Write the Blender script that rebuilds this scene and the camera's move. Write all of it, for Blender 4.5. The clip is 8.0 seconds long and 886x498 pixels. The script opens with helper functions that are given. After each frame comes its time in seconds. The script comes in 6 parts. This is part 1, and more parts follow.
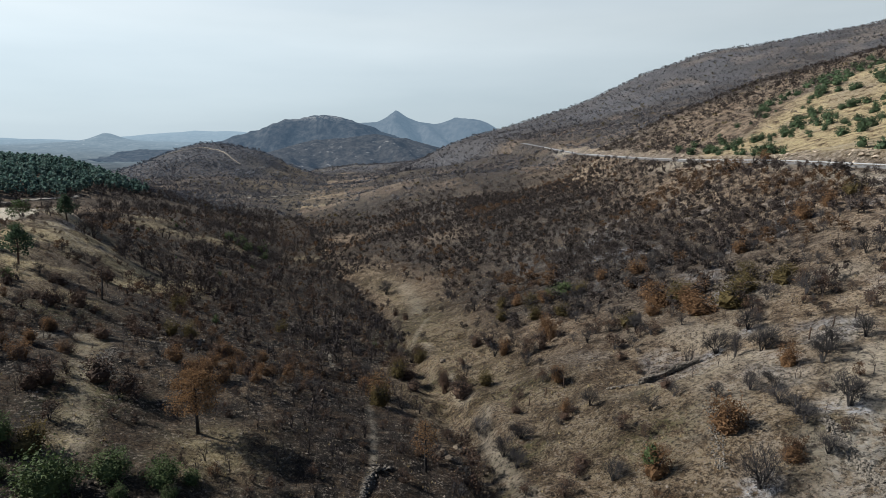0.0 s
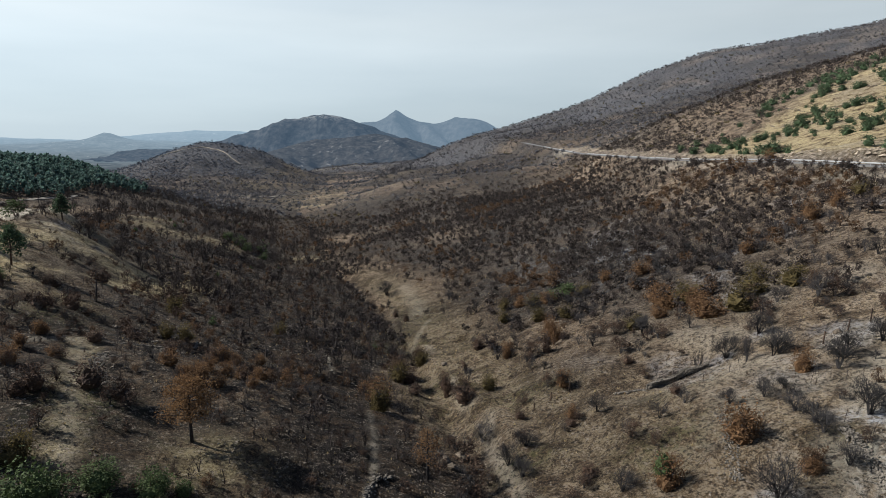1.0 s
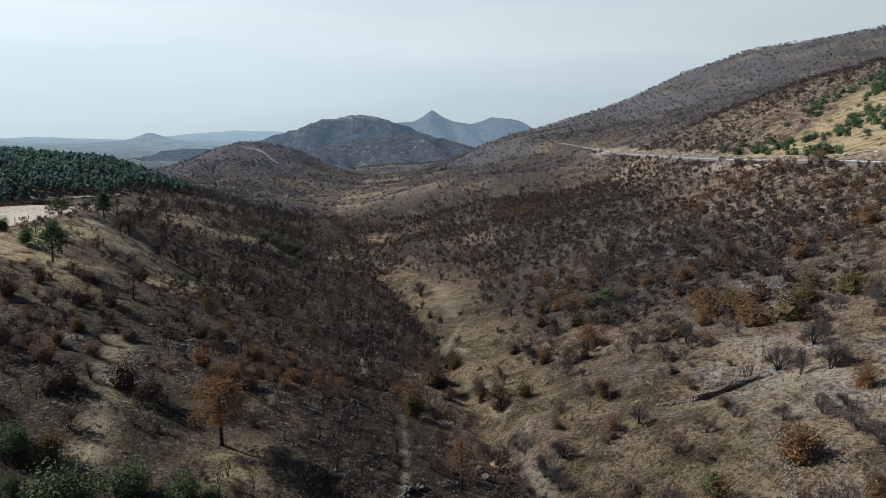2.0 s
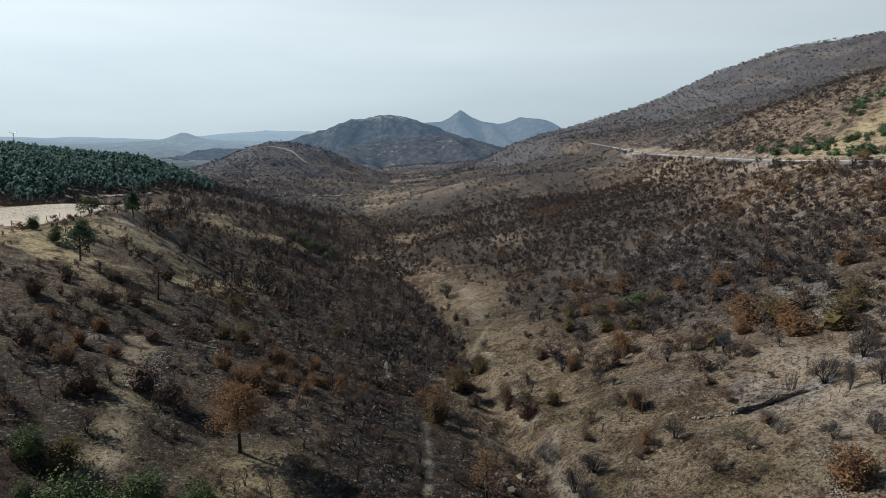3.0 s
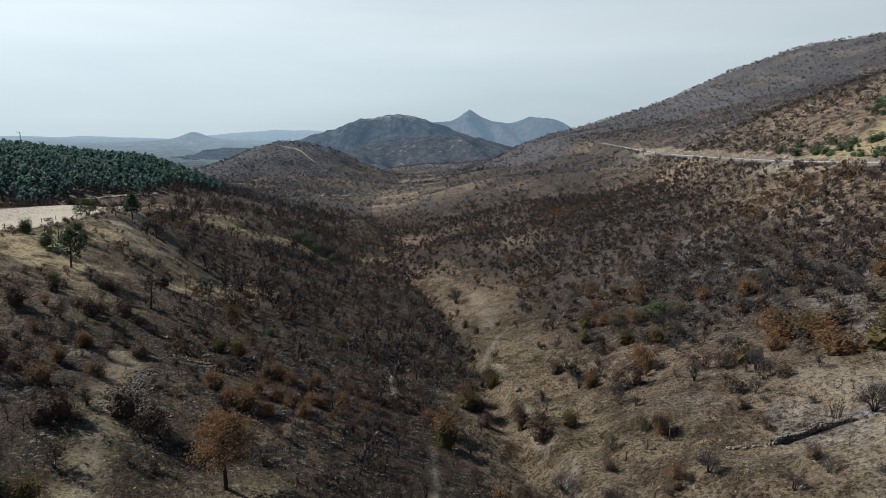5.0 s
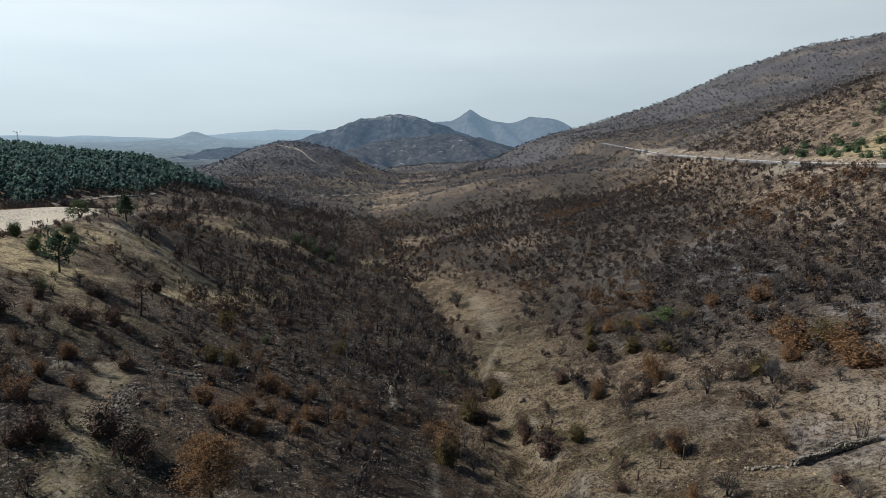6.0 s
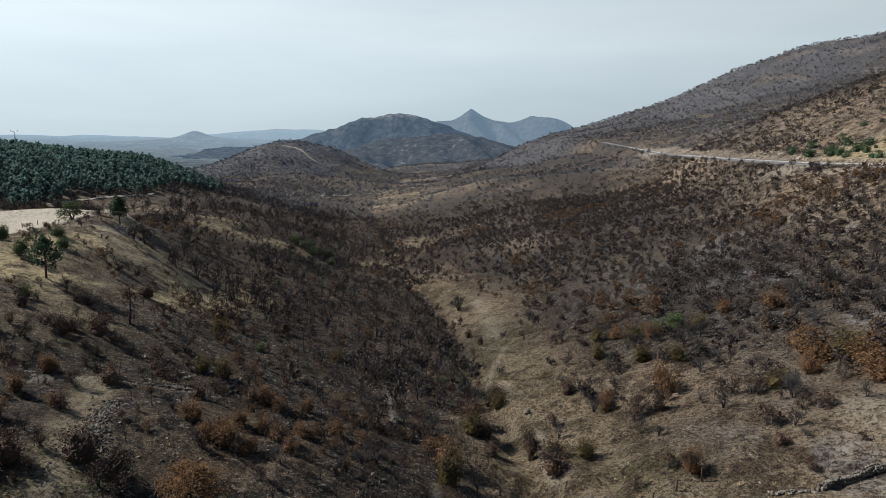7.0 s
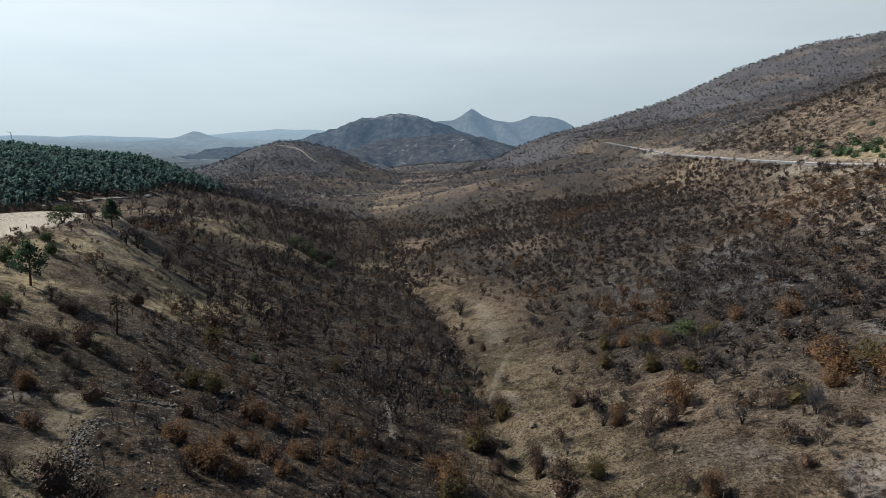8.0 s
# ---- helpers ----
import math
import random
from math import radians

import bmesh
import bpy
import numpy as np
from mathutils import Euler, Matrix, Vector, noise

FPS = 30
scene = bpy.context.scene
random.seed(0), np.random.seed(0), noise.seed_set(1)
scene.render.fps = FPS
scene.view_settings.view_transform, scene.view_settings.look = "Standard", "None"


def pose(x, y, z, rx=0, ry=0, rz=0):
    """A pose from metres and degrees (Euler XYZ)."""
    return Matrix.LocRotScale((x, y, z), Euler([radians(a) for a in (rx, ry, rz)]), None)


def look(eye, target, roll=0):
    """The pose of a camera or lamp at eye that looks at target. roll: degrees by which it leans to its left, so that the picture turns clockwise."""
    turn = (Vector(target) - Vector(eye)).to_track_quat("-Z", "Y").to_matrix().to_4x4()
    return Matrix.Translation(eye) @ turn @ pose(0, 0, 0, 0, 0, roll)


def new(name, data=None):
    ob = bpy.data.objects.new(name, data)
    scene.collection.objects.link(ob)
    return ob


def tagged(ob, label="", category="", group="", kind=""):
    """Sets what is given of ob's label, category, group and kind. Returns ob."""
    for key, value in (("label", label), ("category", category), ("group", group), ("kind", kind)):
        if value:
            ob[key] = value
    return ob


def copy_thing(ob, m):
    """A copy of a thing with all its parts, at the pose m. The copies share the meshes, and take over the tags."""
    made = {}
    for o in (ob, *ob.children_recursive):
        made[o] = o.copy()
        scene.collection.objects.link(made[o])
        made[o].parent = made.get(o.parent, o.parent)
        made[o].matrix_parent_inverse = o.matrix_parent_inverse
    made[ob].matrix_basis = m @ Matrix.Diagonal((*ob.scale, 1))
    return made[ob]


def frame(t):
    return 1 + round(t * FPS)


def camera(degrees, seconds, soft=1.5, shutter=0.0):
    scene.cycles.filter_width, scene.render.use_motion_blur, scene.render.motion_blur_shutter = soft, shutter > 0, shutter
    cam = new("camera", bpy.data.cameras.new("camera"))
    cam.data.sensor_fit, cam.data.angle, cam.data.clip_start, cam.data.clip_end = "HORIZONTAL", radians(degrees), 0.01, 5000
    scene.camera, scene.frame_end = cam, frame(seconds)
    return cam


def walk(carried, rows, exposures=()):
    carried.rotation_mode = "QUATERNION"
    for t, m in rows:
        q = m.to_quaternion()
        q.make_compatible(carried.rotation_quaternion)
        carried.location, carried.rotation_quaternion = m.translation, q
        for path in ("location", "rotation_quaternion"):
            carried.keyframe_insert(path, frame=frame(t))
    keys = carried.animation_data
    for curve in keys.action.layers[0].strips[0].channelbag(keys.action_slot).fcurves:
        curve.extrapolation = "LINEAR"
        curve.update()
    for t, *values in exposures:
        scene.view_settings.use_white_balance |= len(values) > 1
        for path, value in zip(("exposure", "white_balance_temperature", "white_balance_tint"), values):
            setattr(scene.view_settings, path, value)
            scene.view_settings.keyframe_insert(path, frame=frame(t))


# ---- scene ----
cam = camera(70.8, 8.0, soft=0.5)
PATH = [
    (0, (1.219, 0.063, 44.587), (1.218, 2.028, 44.212), 0.4),
    (0.5, (1.067, 1.263, 44.481), (1.068, 3.227, 44.106), 0.4),
    (1, (0.929, 2.333, 44.35), (0.928, 4.298, 43.974), 0.4),
    (1.5, (0.757, 3.497, 44.249), (0.71, 5.46, 43.873), 0.4),
    (2, (0.701, 4.596, 44.165), (0.59, 6.557, 43.789), 0.4),
    (3.5, (0.591, 8.497, 44.002), (0.374, 10.449, 43.625), 0.4),
    (4, (0.456, 9.932, 44.0), (0.234, 11.883, 43.623), 0.4),
    (4.5, (0.234, 11.693, 44.041), (0.009, 13.644, 43.663), 0.4),
    (6, (-0.651, 17.12, 44.244), (-0.878, 19.071, 43.865), 0.5),
    (6.5, (-0.925, 19.192, 44.313), (-1.154, 21.142, 43.933), 0.5),
    (7, (-1.251, 21.157, 44.337), (-1.481, 23.107, 43.956), 0.5),
    (7.5, (-1.592, 23.341, 44.37), (-1.823, 25.29, 43.989), 0.5),
    (8, (-1.914, 25.359, 44.39), (-2.146, 27.308, 44.009), 0.4),
]
walk(cam, [(t, look(eye, target, roll)) for t, eye, target, roll in PATH], exposures=((0, 0.88, 6320, 10), (8, 0.86, 6320, 10)))

# --- light ---
SUN_TURN, SUN_HIGH = radians(-76), radians(36)
sun_way = Vector((math.sin(SUN_TURN) * math.cos(SUN_HIGH), math.cos(SUN_TURN) * math.cos(SUN_HIGH), math.sin(SUN_HIGH)))
sun = new("sun", bpy.data.lights.new("sun", "SUN"))
sun.data.energy, sun.data.angle, sun.data.color = 5.0, radians(0.6), (1.0, 0.95, 0.87)
sun.matrix_world = look(sun_way * 100, (0, 0, 0))

world = bpy.data.worlds.new("hazy_sky")
scene.world = world
world.use_nodes = True
wt = world.node_tree
sky = wt.nodes.new("ShaderNodeTexSky")
sky.sky_type, sky.sun_disc, sky.sun_elevation, sky.sun_rotation = "NISHITA", False, SUN_HIGH, SUN_TURN
sky.altitude, sky.air_density, sky.dust_density, sky.ozone_density = 1300, 1.0, 1.2, 1.0
veil = wt.nodes.new("ShaderNodeMix")
veil.data_type = "RGBA"
way = wt.nodes.new("ShaderNodeTexCoord")
cloud = wt.nodes.new("ShaderNodeTexNoise")
squash = wt.nodes.new("ShaderNodeMapping")
squash.inputs["Scale"].default_value = (1.2, 1.2, 7.0)
cloud.inputs["Scale"].default_value, cloud.inputs["Detail"].default_value = 2.0, 5.0
wt.links.new(way.outputs["Generated"], squash.inputs["Vector"])
wt.links.new(squash.outputs[0], cloud.inputs["Vector"])
tone = wt.nodes.new("ShaderNodeValToRGB")
tone.color_ramp.elements[0].position, tone.color_ramp.elements[1].position = 0.25, 0.8
tone.color_ramp.elements[0].color, tone.color_ramp.elements[1].color = (6.2, 7.0, 7.32, 1), (7.35, 8.05, 8.25, 1)
wt.links.new(cloud.outputs["Fac"], tone.inputs[0])
# the haze is thick along the horizon and thin overhead
split = wt.nodes.new("ShaderNodeSeparateXYZ")
wt.links.new(way.outputs["Generated"], split.inputs[0])
thick = wt.nodes.new("ShaderNodeMapRange")
thick.interpolation_type = "SMOOTHSTEP"
for socket, value in zip(("From Min", "From Max", "To Min", "To Max"), (0.14, 0.42, 0.95, 0.04)):
    thick.inputs[socket].default_value = value
wt.links.new(split.outputs["Z"], thick.inputs["Value"])
wt.links.new(thick.outputs[0], veil.inputs["Factor"])
clear = wt.nodes.new("ShaderNodeVectorMath")
clear.operation = "SCALE"
clear.inputs["Scale"].default_value = 1.4
wt.links.new(sky.outputs[0], clear.inputs[0])
wt.links.new(clear.outputs[0], veil.inputs["A"])
# and brighter towards the sun
dot = wt.nodes.new("ShaderNodeVectorMath")
dot.operation = "DOT_PRODUCT"
dot.inputs[1].default_value = sun_way
wt.links.new(way.outputs["Generated"], dot.inputs[0])
glare = wt.nodes.new("ShaderNodeMapRange")
for socket, value in zip(("From Min", "From Max", "To Min", "To Max"), (-0.1, 0.8, 0.90, 1.36)):
    glare.inputs[socket].default_value = value
wt.links.new(dot.outputs["Value"], glare.inputs["Value"])
lit = wt.nodes.new("ShaderNodeVectorMath")
lit.operation = "SCALE"
wt.links.new(tone.outputs[0], lit.inputs[0])
# a duller band along the horizon
dull = wt.nodes.new("ShaderNodeMapRange")
for socket, value in zip(("From Min", "From Max", "To Min", "To Max"), (0.0, 0.12, 0.80, 1.0)):
    dull.inputs[socket].default_value = value
wt.links.new(split.outputs["Z"], dull.inputs["Value"])
product = wt.nodes.new("ShaderNodeMath")
product.operation = "MULTIPLY"
wt.links.new(glare.outputs[0], product.inputs[0])
wt.links.new(dull.outputs[0], product.inputs[1])
wt.links.new(product.outputs[0], lit.inputs["Scale"])
air = wt.nodes.new("ShaderNodeMix")
air.data_type = "RGBA"
air.inputs["A"].default_value, air.inputs["B"].default_value = (0.93, 0.995, 1.045, 1), (1, 1, 1, 1)
low_down = wt.nodes.new("ShaderNodeMapRange")
for socket, value in zip(("From Min", "From Max", "To Min", "To Max"), (0.0, 0.16, 0.0, 1.0)):
    low_down.inputs[socket].default_value = value
wt.links.new(split.outputs["Z"], low_down.inputs["Value"])
wt.links.new(low_down.outputs[0], air.inputs["Factor"])
blue = wt.nodes.new("ShaderNodeVectorMath")
blue.operation = "MULTIPLY"
wt.links.new(lit.outputs[0], blue.inputs[0])
wt.links.new(air.outputs["Result"], blue.inputs[1])
wt.links.new(blue.outputs[0], veil.inputs["B"])
wt.links.new(veil.outputs["Result"], wt.nodes["Background"].inputs["Color"])
wt.nodes["Background"].inputs["Strength"].default_value = 0.05

# --- the lie of the land ---
def lattice(ix, iy, seed):
    """A repeatable random value in 0..1 for each whole-numbered place."""
    h = (ix * 374761393 + iy * 668265263 + seed * 974634721) & 0xFFFFFFFF
    h = ((h ^ (h >> 13)) * 1274126177) & 0xFFFFFFFF
    return ((h ^ (h >> 16)) & 0xFFFF) / 65535.0


def grain(x, y, size, seed):
    """Smooth noise of -1..1 with lumps of the given size in metres."""
    gx, gy = np.asarray(x) / size, np.asarray(y) / size
    fx, fy = np.floor(gx), np.floor(gy)
    ix, iy = fx.astype(np.int64), fy.astype(np.int64)
    u, v = gx - fx, gy - fy
    u, v = u * u * (3 - 2 * u), v * v * (3 - 2 * v)
    low = lattice(ix, iy, seed) * (1 - u) + lattice(ix + 1, iy, seed) * u
    high = lattice(ix, iy + 1, seed) * (1 - u) + lattice(ix + 1, iy + 1, seed) * u
    return (low * (1 - v) + high * v) * 2 - 1


def rough(x, y, size, seed, octaves=3):
    total, gain = 0.0, 1.0
    for k in range(octaves):
        total = total + gain * grain(x + 17.3 * k, y - 9.1 * k, size / 2 ** k, seed + k)
        gain *= 0.5
    return total


def ease(a, b, x):
    s = np.clip((np.asarray(x, float) - a) / (b - a), 0, 1)
    return s * s * (3 - 2 * s)


# cross sections of the valley from west to east, at steps along it:
# far west, west crest, shoulder, west slope, foot, gully, foot, east slope, below the road, road, road, bank, upper slope, hillside, summit
SECTIONS = {}


def section(y, xs, zs):
    SECTIONS[y] = (xs, zs)


section(-140, (-260, -150, -95, -45, -12, 0, 12, 40, 75, 103, 110, 150, 240, 600, 950), (42, 40, 38, 34, 31, 30, 31, 34, 38, 41, 41, 56, 92, 250, 380))
section(0, (-220, -120, -84, -36, -4, 8, 18, 34, 65, 102, 109, 150, 240, 600, 950), (37, 33, 29, 21.5, 16, 14.5, 16, 21, 31, 39.5, 40, 54, 92, 235, 340))
section(60, (-200, -115, -82, -30, -4, 5, 12, 25, 60, 102, 109, 150, 240, 600, 950), (34, 30, 26, 15.2, 9, 6.8, 9, 14, 26, 38.5, 39, 52, 90, 230, 335))
section(115, (-210, -130, -92, -47, -14, -5, 3, 22, 62, 102, 109, 150, 240, 600, 950), (31, 26.5, 24, 9.5, 1.2, -0.2, 1.4, 9.4, 24.2, 37, 37.4, 49.5, 85, 225, 330))
section(150, (-215, -140, -102, -62, -22, -12, -2, 24, 62, 102, 108.5, 150, 240, 610, 955), (26, 25, 23.5, 6, -3.2, -4.6, -2.2, 7.5, 22, 36.3, 36.7, 49.7, 84.5, 222, 327))
section(180, (-220, -150, -112, -75, -30, -18, -6, 26, 62, 101, 108, 150, 240, 620, 960), (18, 21, 16, 1.5, -7, -8.5, -5, 5.5, 20, 35.6, 36, 50, 84, 220, 325))
section(260, (-240, -180, -135, -105, -62, -48, -34, 20, 74, 101, 108, 150, 240, 650, 970), (9, 8, 8, 2.5, -10.5, -12, -10, 2, 17.5, 32.3, 32.7, 48, 82, 215, 315))
section(340, (-300, -225, -170, -130, -85, -68, -50, 10, 80, 101, 108, 150, 240, 700, 980), (28, 14, 3, -5, -15, -16.5, -15, -2, 14.5, 30, 30.4, 50, 84, 205, 290))
section(430, (-380, -265, -210, -160, -115, -92, -65, 0, 80, 101, 108, 150, 240, 720, 990), (27, 18, 2, -12, -18.5, -20, -18, -5, 12, 28, 28.4, 50, 85, 195, 270))
section(560, (-420, -330, -260, -200, -160, -130, -95, -40, 90, 110, 117, 155, 250, 740, 1000), (9, 1, -13, -21, -24.5, -25, -19, -8, 14, 25.6, 26, 42, 68, 180, 240))
section(760, (-480, -380, -300, -230, -190, -160, -120, -40, 85, 100, 107, 150, 260, 760, 1020), (-27, -31, -33, -33, -33, -33, -29, -13, 11, 28, 28.5, 39, 64, 175, 230))
section(1200, (-900, -600, -400, -300, -240, -200, -160, -63, -4, 38, 90, 143, 247, 398, 856), (-52, -47, -46, -47, -47, -47, -45, -22, 6, 25, 41, 55, 89, 160, 256))
section(1700, (-1300, -900, -600, -420, -340, -260, -200, -100, -20, 40, 100, 160, 270, 450, 900), (-100, -98, -92, -84, -70, -62, -58, -50, -44, -36, -26, -14, 10, 50, 150))
section(2100, (-1500, -1000, -700, -450, -360, -280, -210, -110, -20, 50, 110, 180, 300, 500, 1000), (-120, -120, -115, -110, -105, -100, -95, -85, -62, -60, -58, -56, -50, -40, 0))

STEPS = np.array(sorted(SECTIONS), float)
KNOTS = np.array([SECTIONS[y] for y in sorted(SECTIONS)], float)  # step, x or z, knot


def slopes(p, v):
    """Slopes for a smooth curve through v at p, along the last axis, without overshoot."""
    h = np.diff(p, axis=-1)
    d = np.diff(v, axis=-1) / h
    a, b = d[..., :-1], d[..., 1:]
    mid = np.where(a * b > 0, 2 * a * b / np.where(a + b == 0, 1, a + b), 0.0)
    return np.concatenate([d[..., :1], mid, d[..., -1:]], -1)


def hermite(s, h, v0, v1, m0, m1):
    s2, s3 = s * s, s * s * s
    return (2 * s3 - 3 * s2 + 1) * v0 + (s3 - 2 * s2 + s) * h * m0 + (3 * s2 - 2 * s3) * v1 + (s3 - s2) * h * m1


KNOT_SLOPES = np.moveaxis(slopes(np.broadcast_to(STEPS, KNOTS.shape[1:] + STEPS.shape), np.moveaxis(KNOTS, 0, -1)), -1, 0)


def knots_at(y):
    """The cross section at each y: x and z of its knots."""
    y = np.clip(np.asarray(y, float), STEPS[0], STEPS[-1])
    i = np.clip(np.searchsorted(STEPS, y, side="right") - 1, 0, len(STEPS) - 2)
    h = (STEPS[i + 1] - STEPS[i])[:, None, None]
    s = ((y - STEPS[i])[:, None, None]) / h
    k = hermite(s, h, KNOTS[i], KNOTS[i + 1], KNOT_SLOPES[i], KNOT_SLOPES[i + 1])
    return k[:, 0], k[:, 1]


def bump(x, y, cx, cy, rx, ry, turn=0.0):
    c, s = math.cos(turn), math.sin(turn)
    u, v = ((x - cx) * c + (y - cy) * s) / rx, (-(x - cx) * s + (y - cy) * c) / ry
    return np.exp(-(u * u + v * v))


def height(x, y):
    """Height of the ground, in metres, at places x, y."""
    x, y = np.ravel(np.asarray(x, float)), np.ravel(np.asarray(y, float))
    z = np.empty_like(x)
    for a in range(0, len(x), 60000):
        z[a:a + 60000] = height_part(x[a:a + 60000], y[a:a + 60000])
    return z


def height_part(x, y):
    kx, kz = knots_at(y)
    m = slopes(kx, kz)
    i = np.clip((x[:, None] >= kx).sum(1) - 1, 0, kx.shape[1] - 2)
    r = np.arange(len(x))
    h = kx[r, i + 1] - kx[r, i]
    s = (x - kx[r, i]) / h
    z = hermite(np.clip(s, 0, 1), h, kz[r, i], kz[r, i + 1], m[r, i], m[r, i + 1])
    z = z + np.where(s > 1, (s - 1) * h * m[r, i + 1] * 0.4, 0) + np.where(s < 0, s * h * m[r, i] * 0.2, 0)
    road = np.minimum(np.abs(x - kx[:, 9]), np.abs(x - kx[:, 10]))
    off = np.where((x > kx[:, 9]) & (x < kx[:, 10]), 0, road)
    calm = np.where(y < 800, ease(1.0, 9.0, off), 1.0)
    # a rocky cut above the road
    up = x - kx[:, 10]
    z = z + np.where((up > 0) & (y < 700), 3.2 * ease(0.8, 4.5, up) * (1 - ease(8, 34, up)), 0) * (0.6 + 0.5 * grain(x * 0 + 3, y, 30, 41))
    # a hill across the valley mouth, and a lower one before it
    z = z + 61 * bump(x, y, -415, 1120, 120, 210, 0.35) + 14 * bump(x, y, -310, 1090, 60, 120) + 13 * bump(x, y, -205, 1480, 120, 110)
    # two spurs that run down from the road, each with a hollow behind it
    run = ease(-110, -20, x) * (1 - ease(70, 98, x))
    z = z + run * (8 * np.exp(-((y - 500 + 0.35 * (x - 60)) / 38) ** 2) - 7 * np.exp(-((y - 610 + 0.3 * (x - 60)) / 48) ** 2))
    run = ease(-150, -40, x) * (1 - ease(60, 95, x))
    z = z + run * (9 * np.exp(-((y - 775 + 0.5 * (x - 60)) / 45) ** 2) - 6 * np.exp(-((y - 900 + 0.5 * (x - 60)) / 60) ** 2))
    # the gully and the lumps, rills and terraces of the slopes
    near = 1 - ease(500, 1200, y)
    u = x - kx[:, 5] - 2.5 * grain(x * 0, y, 22, 5)
    z = z - (1.0 + 0.5 * ease(90, 130, y)) * np.exp(-(u / (1.9 + 0.5 * ease(120, 200, y))) ** 2) * near + 0.7 * np.exp(-((u - 4.5) / 2.0) ** 2) * (1 - ease(130, 200, y)) * (0.5 + grain(x, y, 9, 6))
    rills = np.abs(grain(y + 0.35 * x, x * 0.25, 17, 21))
    z = z + calm * (1.1 * rough(x, y, 34, 11) + 0.34 * rough(x, y, 7, 15, 3) + (0.26 * grain(x, y, 2.1, 19) + 0.16 * grain(x, y, 1.1, 23)) * near - 0.7 * np.exp(-(rills / 0.16) ** 2) * near)
    z = z + calm * ease(250, 900, y) * 3.5 * rough(x, y, 120, 31, 4)
    # a notch with a raised lip across the foot of the east slope
    lip = y - np.interp(x, (-10, 1, 9, 20, 34), (166, 158, 152.5, 150.5, 149))
    across = ease(-12, -4, x) * (1 - ease(24, 38, x))
    z = z + across * (0.8 * np.exp(-((lip + 3.2) / 2.4) ** 2) - 1.7 * np.exp(-((lip - 1.2) / 2.2) ** 2))
    # the end of the west shoulder
    z = z + 5.5 * bump(x, y, -104, 172, 8, 10) + 1.5 * bump(x, y, -95, 158, 7, 7)
    # a hollow below the field wall
    z = z - 2.0 * bump(x, y, 31, 76.5, 8, 6)
    # the levelled dirt lot on the west shoulder
    lot = 1 - ease(0.85, 1.3, np.hypot((x + 119) / 18, (y - 144) / 30))
    z = z * (1 - lot) + (22.6 + 0.012 * (y - 148)) * lot
    return z


# --- materials ---
def nodes_of(name):
    m = bpy.data.materials.new(name)
    m.use_nodes = True
    t = m.node_tree
    b = t.nodes["Principled BSDF"]
    b.inputs["Specular IOR Level"].default_value = 0.25
    return m, t, b


def noise_node(t, scale, detail=4.0, rough_=0.6, vector=None):
    n = t.nodes.new("ShaderNodeTexNoise")
    n.inputs["Scale"].default_value, n.inputs["Detail"].default_value, n.inputs["Roughness"].default_value = scale, detail, rough_
    if vector:
        t.links.new(vector, n.inputs["Vector"])
    return n


def ramp(t, value, a, b, low=(0, 0, 0, 1), high=(1, 1, 1, 1)):
    r = t.nodes.new("ShaderNodeValToRGB")
    r.color_ramp.elements[0].position, r.color_ramp.elements[1].position = a, b
    r.color_ramp.elements[0].color, r.color_ramp.elements[1].color = low, high
    t.links.new(value, r.inputs[0])
    return r.outputs[0]


def mixed(t, factor, a, b, kind="MIX"):
    m = t.nodes.new("ShaderNodeMix")
    m.data_type, m.blend_type = "RGBA", kind
    for value, socket in ((factor, m.inputs["Factor"]), (a, m.inputs["A"]), (b, m.inputs["B"])):
        if isinstance(value, (int, float)):
            socket.default_value = value
        elif isinstance(value, tuple):
            socket.default_value = (*value, 1)
        else:
            t.links.new(value, socket)
    return m.outputs["Result"]


def math_node(t, kind, a, b):
    m = t.nodes.new("ShaderNodeMath")
    m.operation, m.use_clamp = kind, True
    for value, socket in zip((a, b), m.inputs):
        if isinstance(value, (int, float)):
            socket.default_value = value
        else:
            t.links.new(value, socket)
    return m.outputs[0]


def relief(t, b, value, strength, distance):
    n = t.nodes.new("ShaderNodeBump")
    n.inputs["Strength"].default_value, n.inputs["Distance"].default_value = strength, distance
    t.links.new(value, n.inputs["Height"])
    t.links.new(n.outputs[0], b.inputs["Normal"])


def place_of(t):
    return t.nodes.new("ShaderNodeNewGeometry").outputs["Position"]


def attribute(t, name):
    n = t.nodes.new("ShaderNodeAttribute")
    n.attribute_name = name
    return n.outputs["Fac"]


